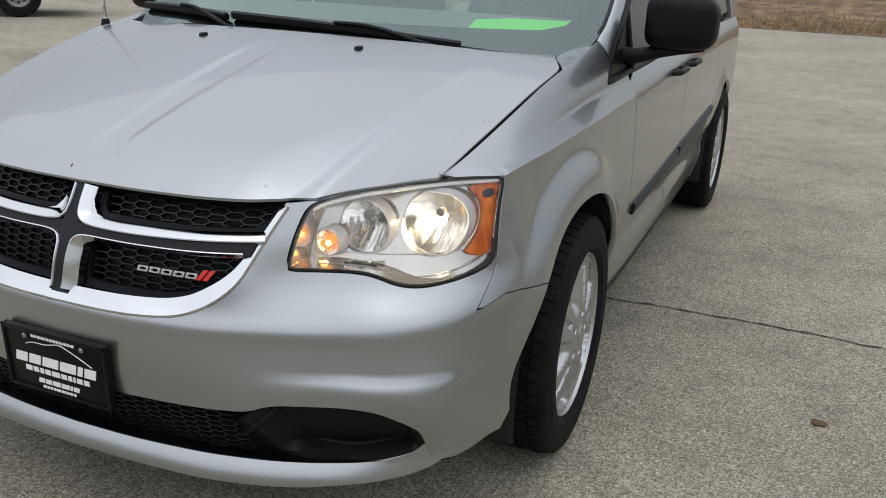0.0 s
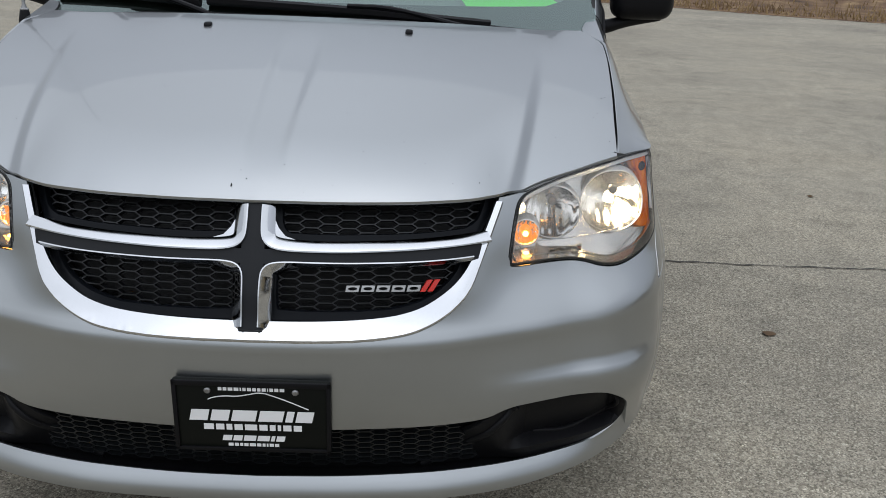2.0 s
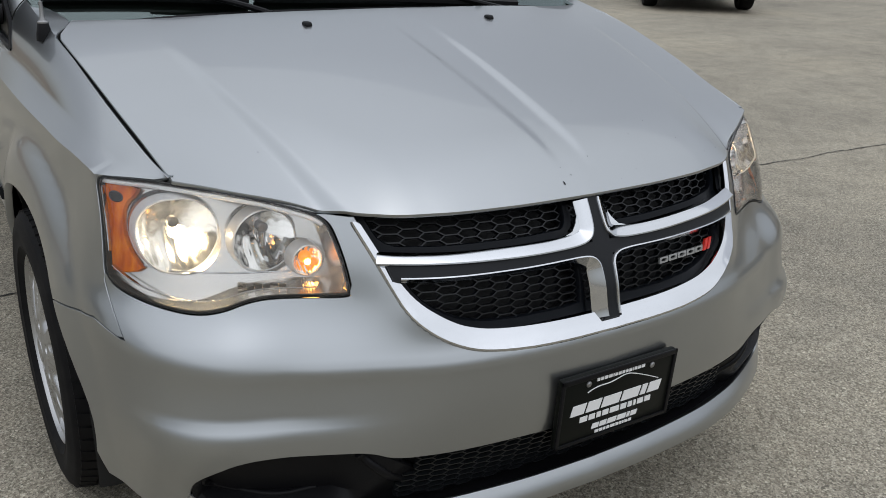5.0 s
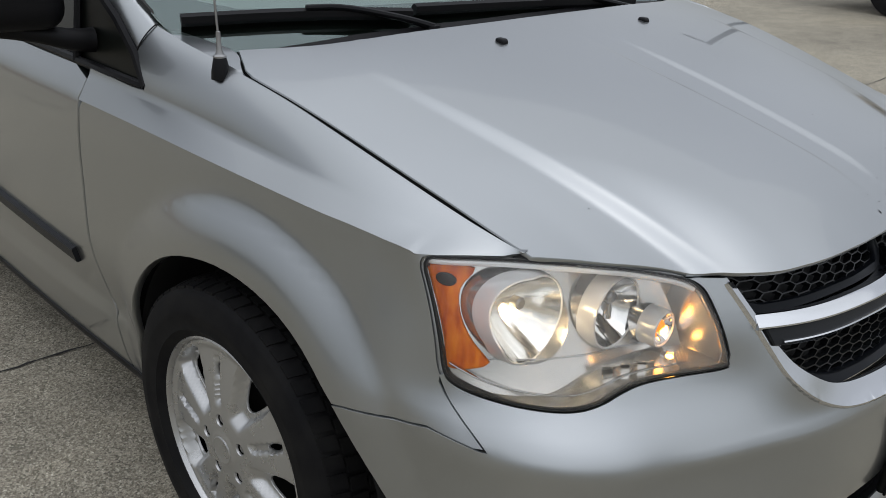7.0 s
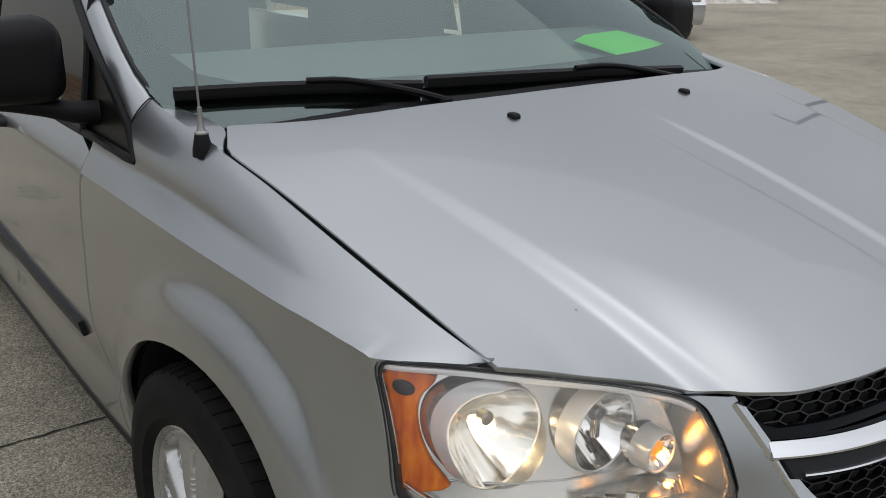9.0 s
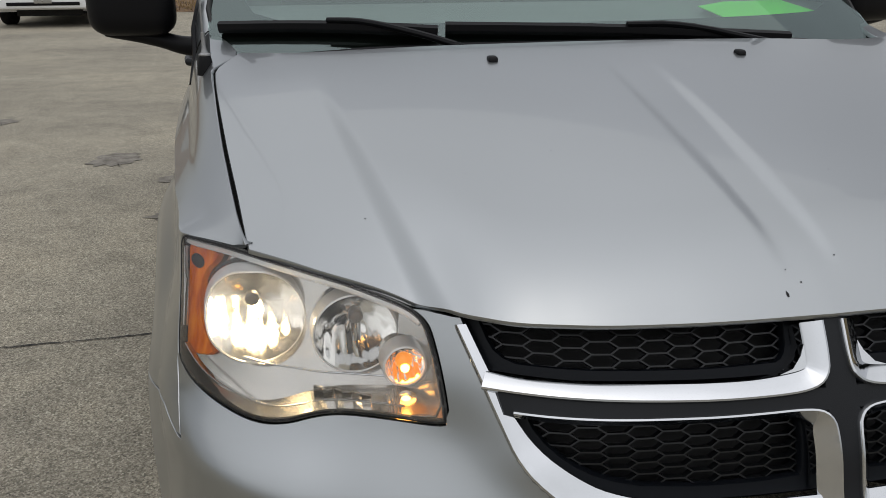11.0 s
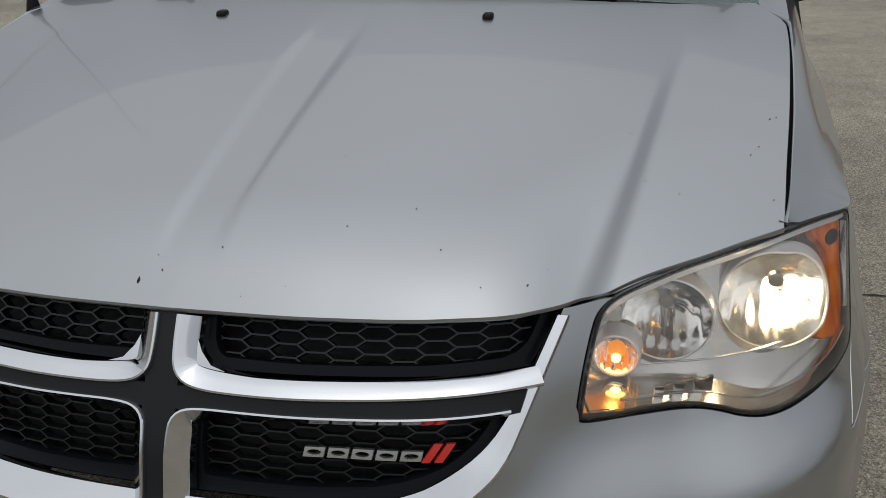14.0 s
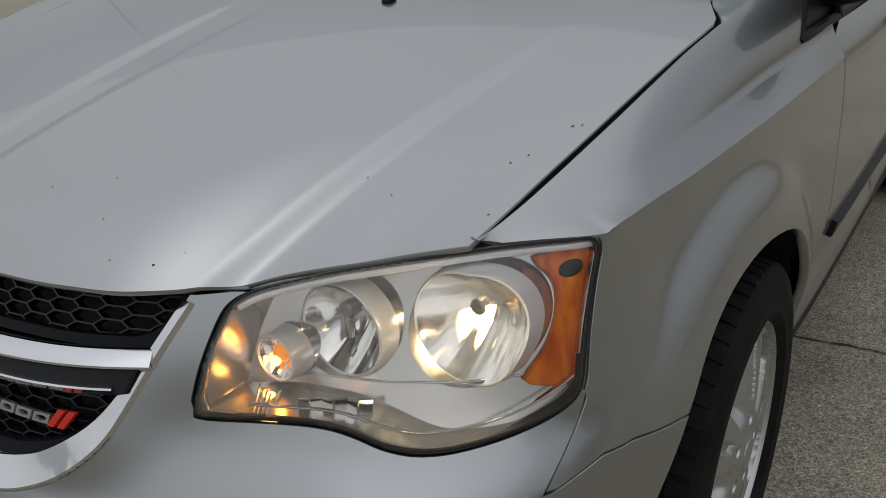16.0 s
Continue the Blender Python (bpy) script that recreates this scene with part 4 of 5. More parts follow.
def headlight(s):
    m = (lambda sh: sh) if s > 0 else flipped
    lamp = part("headlight", m(panel(lens_face, LAMP, [], .010, .004, .001, .002)), LENS, van, "clear headlight lens with lit lamps behind")
    lamp.visible_shadow = False
    rim, up = on_skin(skin, LAMP, .012, 0, True, 0)
    part("seal", m(sweep(rim, up, [(.0045, -.02), (.0045, .0005), (.002, .0022), (-.0005, .0016), (-.0005, -.012)], True)), SEAL, lamp, "black rubber seal")
    la, lz = np.array(LAMP)[:, 0], np.array(LAMP)[:, 1]
    n = len(LAMP)
    top_rim, low_rim = np.array(deep(.003)(la, lz)).T, np.array(bezel_face()(la, lz)).T
    part("housing", m((top_rim.tolist() + low_rim.tolist(), [(i, (i + 1) % n, n + (i + 1) % n, n + i) for i in range(n)])), SATIN, lamp, "satin silver lamp housing")
    holes = []
    for c, r in (LOW, HIGH, TURN):
        ring = np.array(circle(c[0], c[2], r + .0035, n=56))
        holes.append(list(zip(station(bezel_face(), ring[:, 0], ring[:, 1]).tolist(), ring[:, 1].tolist())))
    part("bezel", m(panel(bezel_face(), LAMP, holes, .010, .0)), SATIN, lamp, "satin silver lamp bezel", 60)
    for (c, r), nm, dp, pitch in ((LOW, "low_beam_reflector", .080, .021), (HIGH, "high_beam_reflector", .060, .017), (TURN, "turn_signal_reflector", .030, .009)):
        edge = lamp_rim(c, r)
        bowl = part(nm, m(dish(edge, c, dp, pitch)), LIT_BOWL if nm.startswith("low") else BOWL, lamp, "mirrored lamp bowl with upright flutes", 25)
        part("ring", m(lamp_ring(edge, c, .0035, .030)), BRIGHT, bowl, "bright ring round the bowl", 50)
        lip = np.array(holes[[LOW, HIGH, TURN].index((c, r))])
        mouth = np.array(bezel_face()(lip[:, 0], lip[:, 1])).T
        part("skirt", m((mouth.tolist() + (edge + np.array([0, .002, 0])).tolist(), [(i, (i + 1) % 56, 56 + (i + 1) % 56, 56 + i) for i in range(56)])), SATIN, bowl, "satin wall between bezel and ring", 60)
        if nm.startswith("turn"):
            part("amber_bulb", m(ball_at((c[0], c[1] + .012, c[2] + .003), r * .46)), AMBER_GLASS, bowl, "amber bulb glass")
            part("filament", m(ball_at((c[0], c[1] + .012 - r * .47, c[2] - .003), .0065)), WARM, bowl, "glowing filament")
        elif nm.startswith("low"):
            part("bulb", m(ball_at((c[0], c[1] + dp * .52, c[2] - .004), .0115)), HOT, bowl, "glowing bulb")
            part("bulb_shield", m(moved(turned([(.014, .0), (.014, .0098), (.0, .0105), (-.003, .008), (-.004, 0)], 20, "y"), pose(c[0] + .004, c[1] + .022, c[2] + .021))), STEEL, bowl, "small round bulb shield")
        else:
            part("bulb_shield", m(moved(turned([(.020, .0), (.020, .0098), (.0, .0105), (-.003, .008), (-.004, 0)], 20, "y"), pose(c[0] - .002, c[1] + .012, c[2] + .022))), STEEL, bowl, "small round bulb shield")
            part("bulb", m(tube([(c[0] - .002, c[1] + .018, c[2] + .012), (c[0] - .002, c[1] + .018, c[2] - .016)], .007, 12)), CHROME, bowl, "unlit bulb")
    side = [(.883, .910), (.850, .908), (.800, .903), (.808, .890), (.824, .876), (.835, .855), (.840, .826), (.836, .797), (.826, .776), (.818, .762), (.858, .752), (.894, .757), (.891, .80), (.887, .86)]
    amber = part("side_reflector", m(panel(lambda a, z: (lambda p: (p[0], p[1] + .024, p[2]))(skin(a, z)), resample(side, .012, True, 1), [], .010, .010)), AMBER, lamp, "amber side reflector")
    part("reflector_spot", m(panel(lambda a, z: (lambda p: (p[0], p[1] + .0205, p[2]))(skin(a, z)), circle(.842, .884, .0125, .0085, 20), [], .006, .003)), DARK, amber, "dark oval spot")
    part("lamp_top_trim", m(strip(deep(.006), [(.881, .912), (.82, .9135), (.762, .914), (.70, .907), (.66, .900), (.62, .893), (.58, .883), (.545, .873), (.528, .862)], .0095, .002, .012, 1)), BRIGHT, lamp, "bright chrome strip along the lamp's top")
    part("lamp_edge_trim", m(strip(deep(.004), [(.890, .79), (.883, .87), (.879, .908)], .0025, .002, .012, 1)), CHROME, lamp)
    part("lamp_edge_trim", m(strip(deep(.004), [(.524, .860), (.515, .82), (.511, .748), (.55, .744)], .0025, .002, .012, 1)), CHROME, lamp)
    part("lamp_floor_trim", m(strip(deep(.006), [(.888, .765), (.83, .737), (.76, .724), (.71, .733), (.66, .750), (.56, .754)], .0030, .002)), CHROME, lamp)
    part("lamp_step_trim", m(strip(bezel_face(-.002), [(.56, .751), (.66, .753), (.75, .757), (.83, .768)], .0030, .002)), CHROME, lamp)
    for i in range(4):
        part("lens_rib", m(strip(deep(.006), [(.566 + .0042 * i, .742), (.568 + .0042 * i, .778 - .004 * i)], .0013, .0012, .01, 0)), SATIN, lamp)
    for i in range(6):
        a0 = .598 + i * .013
        part("facet", m(panel(lambda a, z, k=i: (lambda p: (p[0], p[1] + .030 + (.35 if k % 2 else -.25) * (a - a0) - .5 * (z - .744), p[2]))(skin(a, z)), [(a0, .737 - .001 * i), (a0 + .012, .737 - .0015 * i), (a0 + .012, .750), (a0, .750)], [], .006, .004, 0, .0005)), MIRROR, lamp)
    small = (.551, 2.030, .722 + .012)
    part("parking_reflector", m(moved(turned([(.012, .0), (.010, .010), (.0, .016), (-.002, .017)], 20, "y"), pose(*small))), BOWL, lamp, "small mirrored parking lamp bowl")
    part("parking_bulb", m(ball_at((small[0], small[1] - .003, small[2]), .0085)), WARM, lamp, "glowing amber parking lamp")


headlight(1)
headlight(-1)

# dealer's plate on the bumper: bars stand for its lettering
PLATE_AT = pose(.006, 1.769, .475, 3)
plate = part("front_plate", moved(shape_of(box(-.154, .154, -.008, .008, -.080, .080, .006)), PLATE_AT), PLATE, van, "black dealer plate with white lettering bars")


def plate_bar(x, z, w, h, lean=0.0, mat=WHITE_PRINT):
    v = [(x - w / 2 - lean * h / 2, -.0095, z - h / 2), (x + w / 2 - lean * h / 2, -.0095, z - h / 2), (x + w / 2 + lean * h / 2, -.0095, z + h / 2), (x - w / 2 + lean * h / 2, -.0095, z + h / 2)]
    v = v + [(p[0], -.0070, p[2]) for p in v]
    f = [(0, 1, 2, 3), (0, 4, 5, 1), (1, 5, 6, 2), (2, 6, 7, 3), (3, 7, 4, 0)]
    part("lettering_bar", moved((v, f), PLATE_AT), mat, plate)


def bar_row(x0, x1, z, h, widths, gap, lean):
    """A row of bars from x0 to x1, their breadths in the given proportion."""
    k = (x1 - x0 - gap * (len(widths) - 1)) / sum(widths)
    x = x0
    for w in widths:
        plate_bar(x + w * k / 2, z, w * k, h, lean)
        x += w * k + gap


bar_row(-.121, .119, .002, .024, (34, 34, 46, 46, 14, 32), .0055, .22)
bar_row(-.096, .096, -.0245, .0125, (12, 10, 7, 10, 15, 10, 7, 4, 10, 10), .0045, .0)
bar_row(-.060, .062, -.050, .0115, (34, 34, 46, 46, 14, 32), .0032, .22)
bar_row(-.050, .050, -.0655, .0062, (12, 10, 7, 10, 15, 10, 7, 4, 10, 10), .0026, .0)
bar_row(-.064, .064, .0625, .0068, (10, 10, 13, 13, 4, 9, 11, 10, 9, 11, 3, 10, 11, 13), .0026, .0)

ridge = [(-.085, .038), (-.072, .044), (-.050, .047), (-.030, .046), (-.010, .050), (.018, .057), (.045, .048), (.075, .036), (.110, .020)]
peak = sweep([(x, -.0092, z) for x, z in resample(ridge, .01, False, 2)], [(0, -1, 0)] * len(resample(ridge, .01, False, 2)), [(.0007, -.002), (.0007, .0006), (-.0007, .0006), (-.0007, -.002)])
part("mountain_line", moved(peak, PLATE_AT), WHITE_PRINT, plate)
for x in (-.085, .085):
    screw = turned([(-.012, 0), (-.012, .004), (-.010, .0065), (-.006, .007)], 14, "y")
    part("screw", moved(screw, PLATE_AT @ pose(x, 0, .058)), STEEL, plate)
for x0, x1, z0, z1 in ((-.154, .154, .068, .080), (-.154, .154, -.080, -.072), (-.154, -.145, -.080, .080), (.145, .154, -.080, .080)):
    part("plate_frame", moved(shape_of(box(x0, x1, -.0115, -.006, z0, z1, .002)), PLATE_AT), BLACK, plate)

# wheels
def tyre():
    """Tyre turned from its section, with tread blocks cut by grooves."""
    sec = [(-.10, .240), (-.112, .250), (-.120, .280), (-.119, .310), (-.110, .334), (-.098, .345), (-.092, .348), (.092, .348), (.098, .345), (.108, .338), (.1115, .333), (.1125, .328), (.117, .317), (.1195, .302), (.1205, .2955), (.1195, .291), (.119, .281), (.1155, .2645), (.1165, .2615), (.1135, .258), (.108, .250), (.10, .240)]
    return turned(sec, 96)


def tread():
    verts, faces = [], []
    rows = [(-.101, -.066), (-.060, -.024), (-.018, .018), (.024, .060), (.066, .101)]
    n = 60
    for r, (x0, x1) in enumerate(rows):
        for i in range(n):
            a0, a1 = 2 * math.pi * (i + .1 + .5 * (r % 2)) / n, 2 * math.pi * (i + .86 + .5 * (r % 2)) / n
            k = len(verts)
            for rad in (.343, .3555):
                for x, a in ((x0, a0), (x1, a0 + .02), (x1, a1 + .02), (x0, a1)):
                    q = rad - (.007 if abs(x) > .09 else 0)
                    verts.append((x, q * math.cos(a), q * math.sin(a)))
            faces += [(k + 4, k + 5, k + 6, k + 7), (k, k + 1, k + 5, k + 4), (k + 1, k + 2, k + 6, k + 5), (k + 2, k + 3, k + 7, k + 6), (k + 3, k, k + 4, k + 7)]
    return verts, faces


def cap_fn(u, v):
    """Face of the wheel cover: a shallow dome with five broad spokes, a trough down each, and deep windows between them."""
    r, q = np.hypot(u, v), np.arctan2(v, u)
    turn = (q - math.pi / 2 + math.pi / 5) % (2 * math.pi / 5) - math.pi / 5
    aside, along = np.abs(r * np.sin(turn)), r * np.cos(turn)
    gap = np.abs(np.abs(turn) - math.pi / 5) * r
    half = .020 + .034 * ease(r, .08, .21)
    window = ease(r, .078, .110) * (1 - ease(r, .212, .224)) * (1 - ease(gap, half - .012, half + .004))
    trough = ease(along, .098, .106) * (1 - ease(along, .198, .206)) * (1 - ease(aside, .0065, .0115))
    x = .026 * np.clip(1 - (r / .240) ** 2, 0, 1) + .007 * ease(r, .214, .226) - .006 * ease(r, .230, .238)
    return x - .024 * window - .010 * trough + .003 * (1 - ease(r, .034, .042)), u, v


def wheel_cover():
    holes = []
    for i in range(5):
        q = math.pi / 2 + 2 * math.pi * (i + .5) / 5
        c, s = math.cos(q), math.sin(q)
        slot = [(.122, -.011), (.160, -.028), (.199, -.038), (.210, .0), (.199, .038), (.160, .028), (.122, .011)]
        holes.append([(c * a - s * b, s * a + c * b) for a, b in resample(slot, .02, True, 1)])
        q = math.pi / 2 + 2 * math.pi * i / 5
        c, s = math.cos(q), math.sin(q)
        slot = [(.150, -.0062), (.193, -.0072), (.193, .0072), (.150, .0062)]
        holes.append([(c * a - s * b, s * a + c * b) for a, b in resample(slot, .01, True, 1)])
        holes.append(circle(.066 * c, .066 * s, .0135, n=16))
    return holes


def wheel_face():
    global HEART
    keep, HEART = HEART, np.array([-1.0, 0, 0])
    sh = panel(cap_fn, circle(0, 0, .238, n=110), wheel_cover(), .0060, .005, 0, .0015)
    HEART = keep
    return sh


FACE, TYRE, TREAD = wheel_face(), tyre(), tread()
RIM = turned([(-.10, .241), (-.085, .228), (-.02, .215), (.02, .20), (.03, .06), (.03, .0)], 48)
RIM_LIP = turned([(.085, .232), (.098, .235), (.104, .239), (.102, .2425), (.085, .244)], 72)


def wheel(x, y, s, steer, turn):
    """A wheel at a corner of the van, steered by some degrees, its cover turned to where it stands."""
    hub = part("wheel", TYRE, RUBBER, van, "black tyre with silver wheel cover")
    hub.location = (x, y, .352)
    hub.rotation_euler = (0, 0, radians(steer) + (math.pi if s < 0 else 0))
    tagged(part("tread", TREAD, RUBBER, hub, "", 30), kind="stuff")
    part("rim", RIM, DARK, hub)
    part("rim_lip", RIM_LIP, HUBCAP, hub)
    c = part("wheel_cover", FACE, HUBCAP, hub, "silver plastic wheel cover with five broad spokes", 40)
    c.location, c.rotation_euler = (.086, 0, 0), (radians(turn), 0, 0)
    logo = part("centre_cap", turned([(.024, .031), (.0295, .0305), (.031, .0285), (.0300, .026), (.0308, .012), (.0310, .0)], 32), HUBCAP, hub)
    logo.location = (.086, 0, 0)
    for i in range(5):
        q = math.pi / 2 + 2 * math.pi * i / 5 + radians(turn)
        nut = part("wheel_nut", turned([(-.03, .0105), (.012, .0105), (.018, .0085), (.020, .004), (.020, .0)], 12), STEEL, hub)
        nut.location = (.086, .066 * math.cos(q), .066 * math.sin(q))
    return hub


for x, s, turn in ((.842, 1, -15), (-.842, -1, 8)):
    wheel(x, 2.775, s, 1.2, turn)
    wheel(x, REAR_Y, s, 0, turn + 20)
for s in (1, -1):
    for cy in (ARCH_Y, REAR_Y):
        arc = np.linspace(-.2, math.pi + .2, 40)
        wall = [(x, cy + r * math.cos(q), .33 + r * 1.045 * math.sin(q)) for q in arc for x, r in ((.58, .30), (.60, .448), (.90, .448), (.925, .442))]
        sh = [(s * x, y, z) for x, y, z in wall], [(4 * i + k, 4 * i + k + 1, 4 * i + k + 5, 4 * i + k + 4) for i in range(39) for k in range(3)]
        part("wheel_well", sh, DARK, van)

# doors and the side behind them


def flat_strip(line):
    at, up = on_skin(skin, line, .03, 0)
    return sweep(at, up, [(.021, -.006), (.021, .009), (.017, .013), (-.017, .013), (-.021, .009), (-.021, -.006)])


front_line = [(2.039, .262), (2.037, .44), (2.048, .47), (2.044, .60), (2.034, .85), (2.022, .96), (2.014, 1.02)]
FRONT_DOOR = panel(skin, front_line + [(y - 1.3, float(CREASE_Z(y)) + .062) for y in np.linspace(3.38, 4.27, 12)] + [(2.976, .262)], [], .03, .018)
SLIDING_DOOR = panel(skin, [(2.984, .262)] + [(2.984, 1.05)] + [(y - 1.3, float(CREASE_Z(y)) + .062) for y in np.linspace(4.3, 5.35, 12)] + [(4.06, .70), (4.05, .45), (4.02, .262)], [], .04, .018)
rear_arch = [(REAR_Y - 1.3 + .42 * math.cos(q), .33 + .43 * math.sin(q)) for q in np.linspace(math.pi * 1.03, -.1, 24)]
QUARTER = panel(skin, [(4.03, .262), (4.058, .45), (4.068, .70), (4.06, 1.07)] + [(y - 1.3, float(CREASE_Z(y)) + .062) for y in np.linspace(5.38, 6.4, 10)] + [(5.10, .262)] + [p for p in reversed(rear_arch)], [], .04, .018)
for s in (1, -1):
    m = (lambda sh: sh) if s > 0 else flipped
    door = part("front_door", m(FRONT_DOOR), PAINT, van, "silver-grey front door")
    slide = part("sliding_door", m(SLIDING_DOOR), PAINT, van, "silver-grey sliding door")
    part("quarter_panel", m(QUARTER), PAINT, van, "silver-grey rear quarter panel")
    part("side_moulding", m(flat_strip([(2.145, .565), (2.96, .61)])), GREY, door, "dark grey side moulding")
    part("side_moulding", m(flat_strip([(3.0, .612), (4.03, .65)])), GREY, slide, "dark grey side moulding")
    part("sill", m(strip(skin, [(1.85, .262), (2.6, .255), (4.0, .262)], .03, .008, .05, 0)), BLACK, van, "black sill edge")
    for y, owner in ((4.02, door), (4.36, slide)):
        px, py, pz = [float(q) for q in skin(np.array(y - 1.3), np.array(.985))]
        h = tube([(px - .004, y - .085, pz), (px + .030, y - .07, pz + .004), (px + .036, y, pz + .008), (px + .030, y + .07, pz + .004), (px - .004, y + .085, pz)], .0125, 10)
        # handles are body-coloured; the dark grey paints in the shade on them
        part("door_handle", m(h), GREY, owner, "pull handle, dark grey for body colour in shade")

# windscreen, cowl, pillars, roof
def screen(x, v):
    """Windscreen: v = 0 at the cowl, 1 at the roof."""
    x, v = np.asarray(x, float), np.asarray(v, float)
    y = 2.80 + .19 * (np.abs(x) / .86) ** 2.4 + 1.02 * v
    z = 1.110 + .56 * v - .03 * v * v
    return x * (1 - .20 * v), y, z


glass_half = [(0, -.035), (.5, -.035), (.74, -.035), (.80, -.01), (.838, .035), (.862, .10), (.876, .20), (.89, .6), (.90, 1.0), (0, 1.0)]
glass_line = glass_half + [(-x, v) for x, v in reversed(glass_half) if x > 1e-6]
ws = part("windscreen", panel(screen, glass_line, [], .05, .004), GLASS, van, "green-tinted windscreen")
ws.visible_shadow = False
frit_in = [(0, .125), (.5, .13), (.70, .135), (.765, .16), (.805, .23), (.83, .36), (.85, .6), (.86, .98)]
frit = [(x, v) for x, v in glass_half[:-1]] + [(.86, .999)] + list(reversed(frit_in))
frit = frit + [(-x, v) for x, v in reversed(frit) if x > 1e-6]
part("windscreen_border", panel(screen, frit, [], .03, 0, -.005), PLATE, ws, "black printed border")
cowl_half = [(0, 2.72), (.3, 2.73), (.6, 2.77), (.76, 2.84), (.83, 2.93), (.86, 3.06), (.74, 3.02), (.4, 2.94), (0, 2.92)]
part("cowl", panel(lambda x, y: (x, y, 1.075 + .10 * (y - 2.77)), cowl_half + [(-x, y) for x, y in reversed(cowl_half) if x > 1e-6], [], .03, .03), BLACK, van, "black plastic cowl below the windscreen")
low_half = [(0, -.03), (.5, -.03), (.70, -.03), (.755, -.026), (.77, -.014), (.74, -.002), (.66, .012), (.5, .034), (.3, .047), (0, .050)]
part("cowl_grille", panel(screen, low_half + [(-x, v) for x, v in reversed(low_half) if x > 1e-6], [], .03, .006, .006), BLACK, van, "black plastic grille under the wipers")
for s in (1, -1):
    m = (lambda sh: sh) if s > 0 else flipped
    vs = np.linspace(.095, 1.0, 14)
    gx = spline([0, .05, .1, .2, .6, 1], [.82, .85, .864, .876, .89, .90])(vs) * (1 - .20 * vs)
    gy, gz = 2.80 + .19 * (gx / (1 - .20 * vs) / .86) ** 2.4 + 1.02 * vs, 1.110 + .56 * vs - .03 * vs * vs
    inner = np.stack([gx + .004, gy, gz], 1)
    outer = inner + np.array([.033, .017, -.035])
    v0, v1 = across(.838, 3.094), .30
    inner[0] = np.array(shoulder(np.array(1.796), np.array(v0))) + np.array([0, 0, .001])
    outer[0] = np.array(shoulder(np.array(1.824), np.array(v1))) + np.array([0, 0, .001])
    out = np.array((.60, -.42, .68)) / np.linalg.norm((.60, -.42, .68))
    rows = [(0, -.02), (0, -.003), (.05, .0), (.25, .003), (.5, .0045), (.75, .003), (.95, .0), (1, -.004), (1, -.02)]
    verts = [inner[i] + (outer[i] - inner[i]) * f + out * h for i in range(len(vs)) for f, h in rows]
    pillar = (verts, [(9 * i + q, 9 * i + q + 1, 9 * i + q + 10, 9 * i + q + 9) for i in range(len(vs) - 1) for q in range(8)] + [tuple(range(9))])
    part("windscreen_pillar", m(pillar), PAINT, van, "silver-grey windscreen pillar", 60)
    part("pillar_seal", m(tube(inner + out * .002 + np.array([-.004, -.002, 0]), .006, 6)), SEAL, van)
    joint = np.array([shoulder(np.array(a), np.array(v)) for a, v in zip(np.linspace(1.796, 1.824, 8), np.linspace(v0, v1, 8))])
    part("panel_gap_dark_strip", m(tube(joint + out * .0035 * np.sin(np.linspace(.3, 2.8, 8))[:, None], .0016, 6)), SEAL, van)
    tip = np.array(shoulder(np.array(1.773), np.array(.56))) + np.array([-.003, .004, 0])
    side = np.vstack([[tip], outer + np.array([.003, .004, -.006])])
    tri = [tuple(tip + np.array([-.004, .02, .004])), (.886, 3.40, 1.049)] + [tuple(side[i] - np.array([.010, -.012, .004])) for i in (6, 5, 4, 3, 2, 1)]
    n = len(tri)
    pane = (tri + [(x - .012, y, z) for x, y, z in tri], [tuple(range(n)), tuple(range(n, 2 * n))[::-1]] + [(i, n + i, n + (i + 1) % n, (i + 1) % n) for i in range(n)])
    part("quarter_pane", m(pane), PLATE, van, "black triangular corner pane")
    part("window_frame", m(sweep(side, np.array([(.80, -.3, .5)] * len(side)), [(.009, -.02), (.009, .003), (0, .006), (-.009, .003), (-.009, -.02)])), BLACK, van, "black window frame")
    part("pane_divider", m(tube([(.897, 3.385, 1.045), (.845, 3.42, 1.28), (.80, 3.45, 1.42)], .010, 8)), BLACK, van)
    part("belt_moulding", m(tube([(tip[0] - .006, tip[1] + .02, tip[2] - .002), (.890, 3.12, 1.040), (.895, 3.37, 1.047), (.898, 4.27, 1.078), (.89, 5.4, 1.095)], .010, 8)), BLACK, van, "black belt moulding")
    win = [(.890, 3.40, 1.045), (.888, 4.25, 1.08), (.76, 4.20, 1.62), (.765, 3.86, 1.60), (.80, 3.48, 1.42)]
    part("side_window", m((win + [(x - .006, y, z) for x, y, z in win], [(0, 1, 2, 3, 4), (5, 9, 8, 7, 6)] + [(i, 5 + i, 5 + (i + 1) % 5, (i + 1) % 5) for i in range(5)])), SIDE_GLASS, van, "dark side window")
    win = [(.90, 4.30, 1.105), (.895, 5.95, 1.13), (.78, 5.85, 1.62), (.765, 4.30, 1.63)]
    part("side_window", m((win + [(x - .006, y, z) for x, y, z in win], [(0, 1, 2, 3), (4, 7, 6, 5), (0, 4, 5, 1), (1, 5, 6, 2), (2, 6, 7, 3), (3, 7, 4, 0)])), SIDE_GLASS, van, "dark side window")
part("roof", panel(lambda x, y: (x, y, 1.70 + .03 * np.sin((np.asarray(y) - 3.8) / 2.5 * math.pi * .9) - .07 * (np.abs(x) / .75) ** 3), [(-.74, 3.86), (.74, 3.86), (.78, 6.2), (-.78, 6.2)], [], .08, .04), PAINT, van, "silver-grey roof")
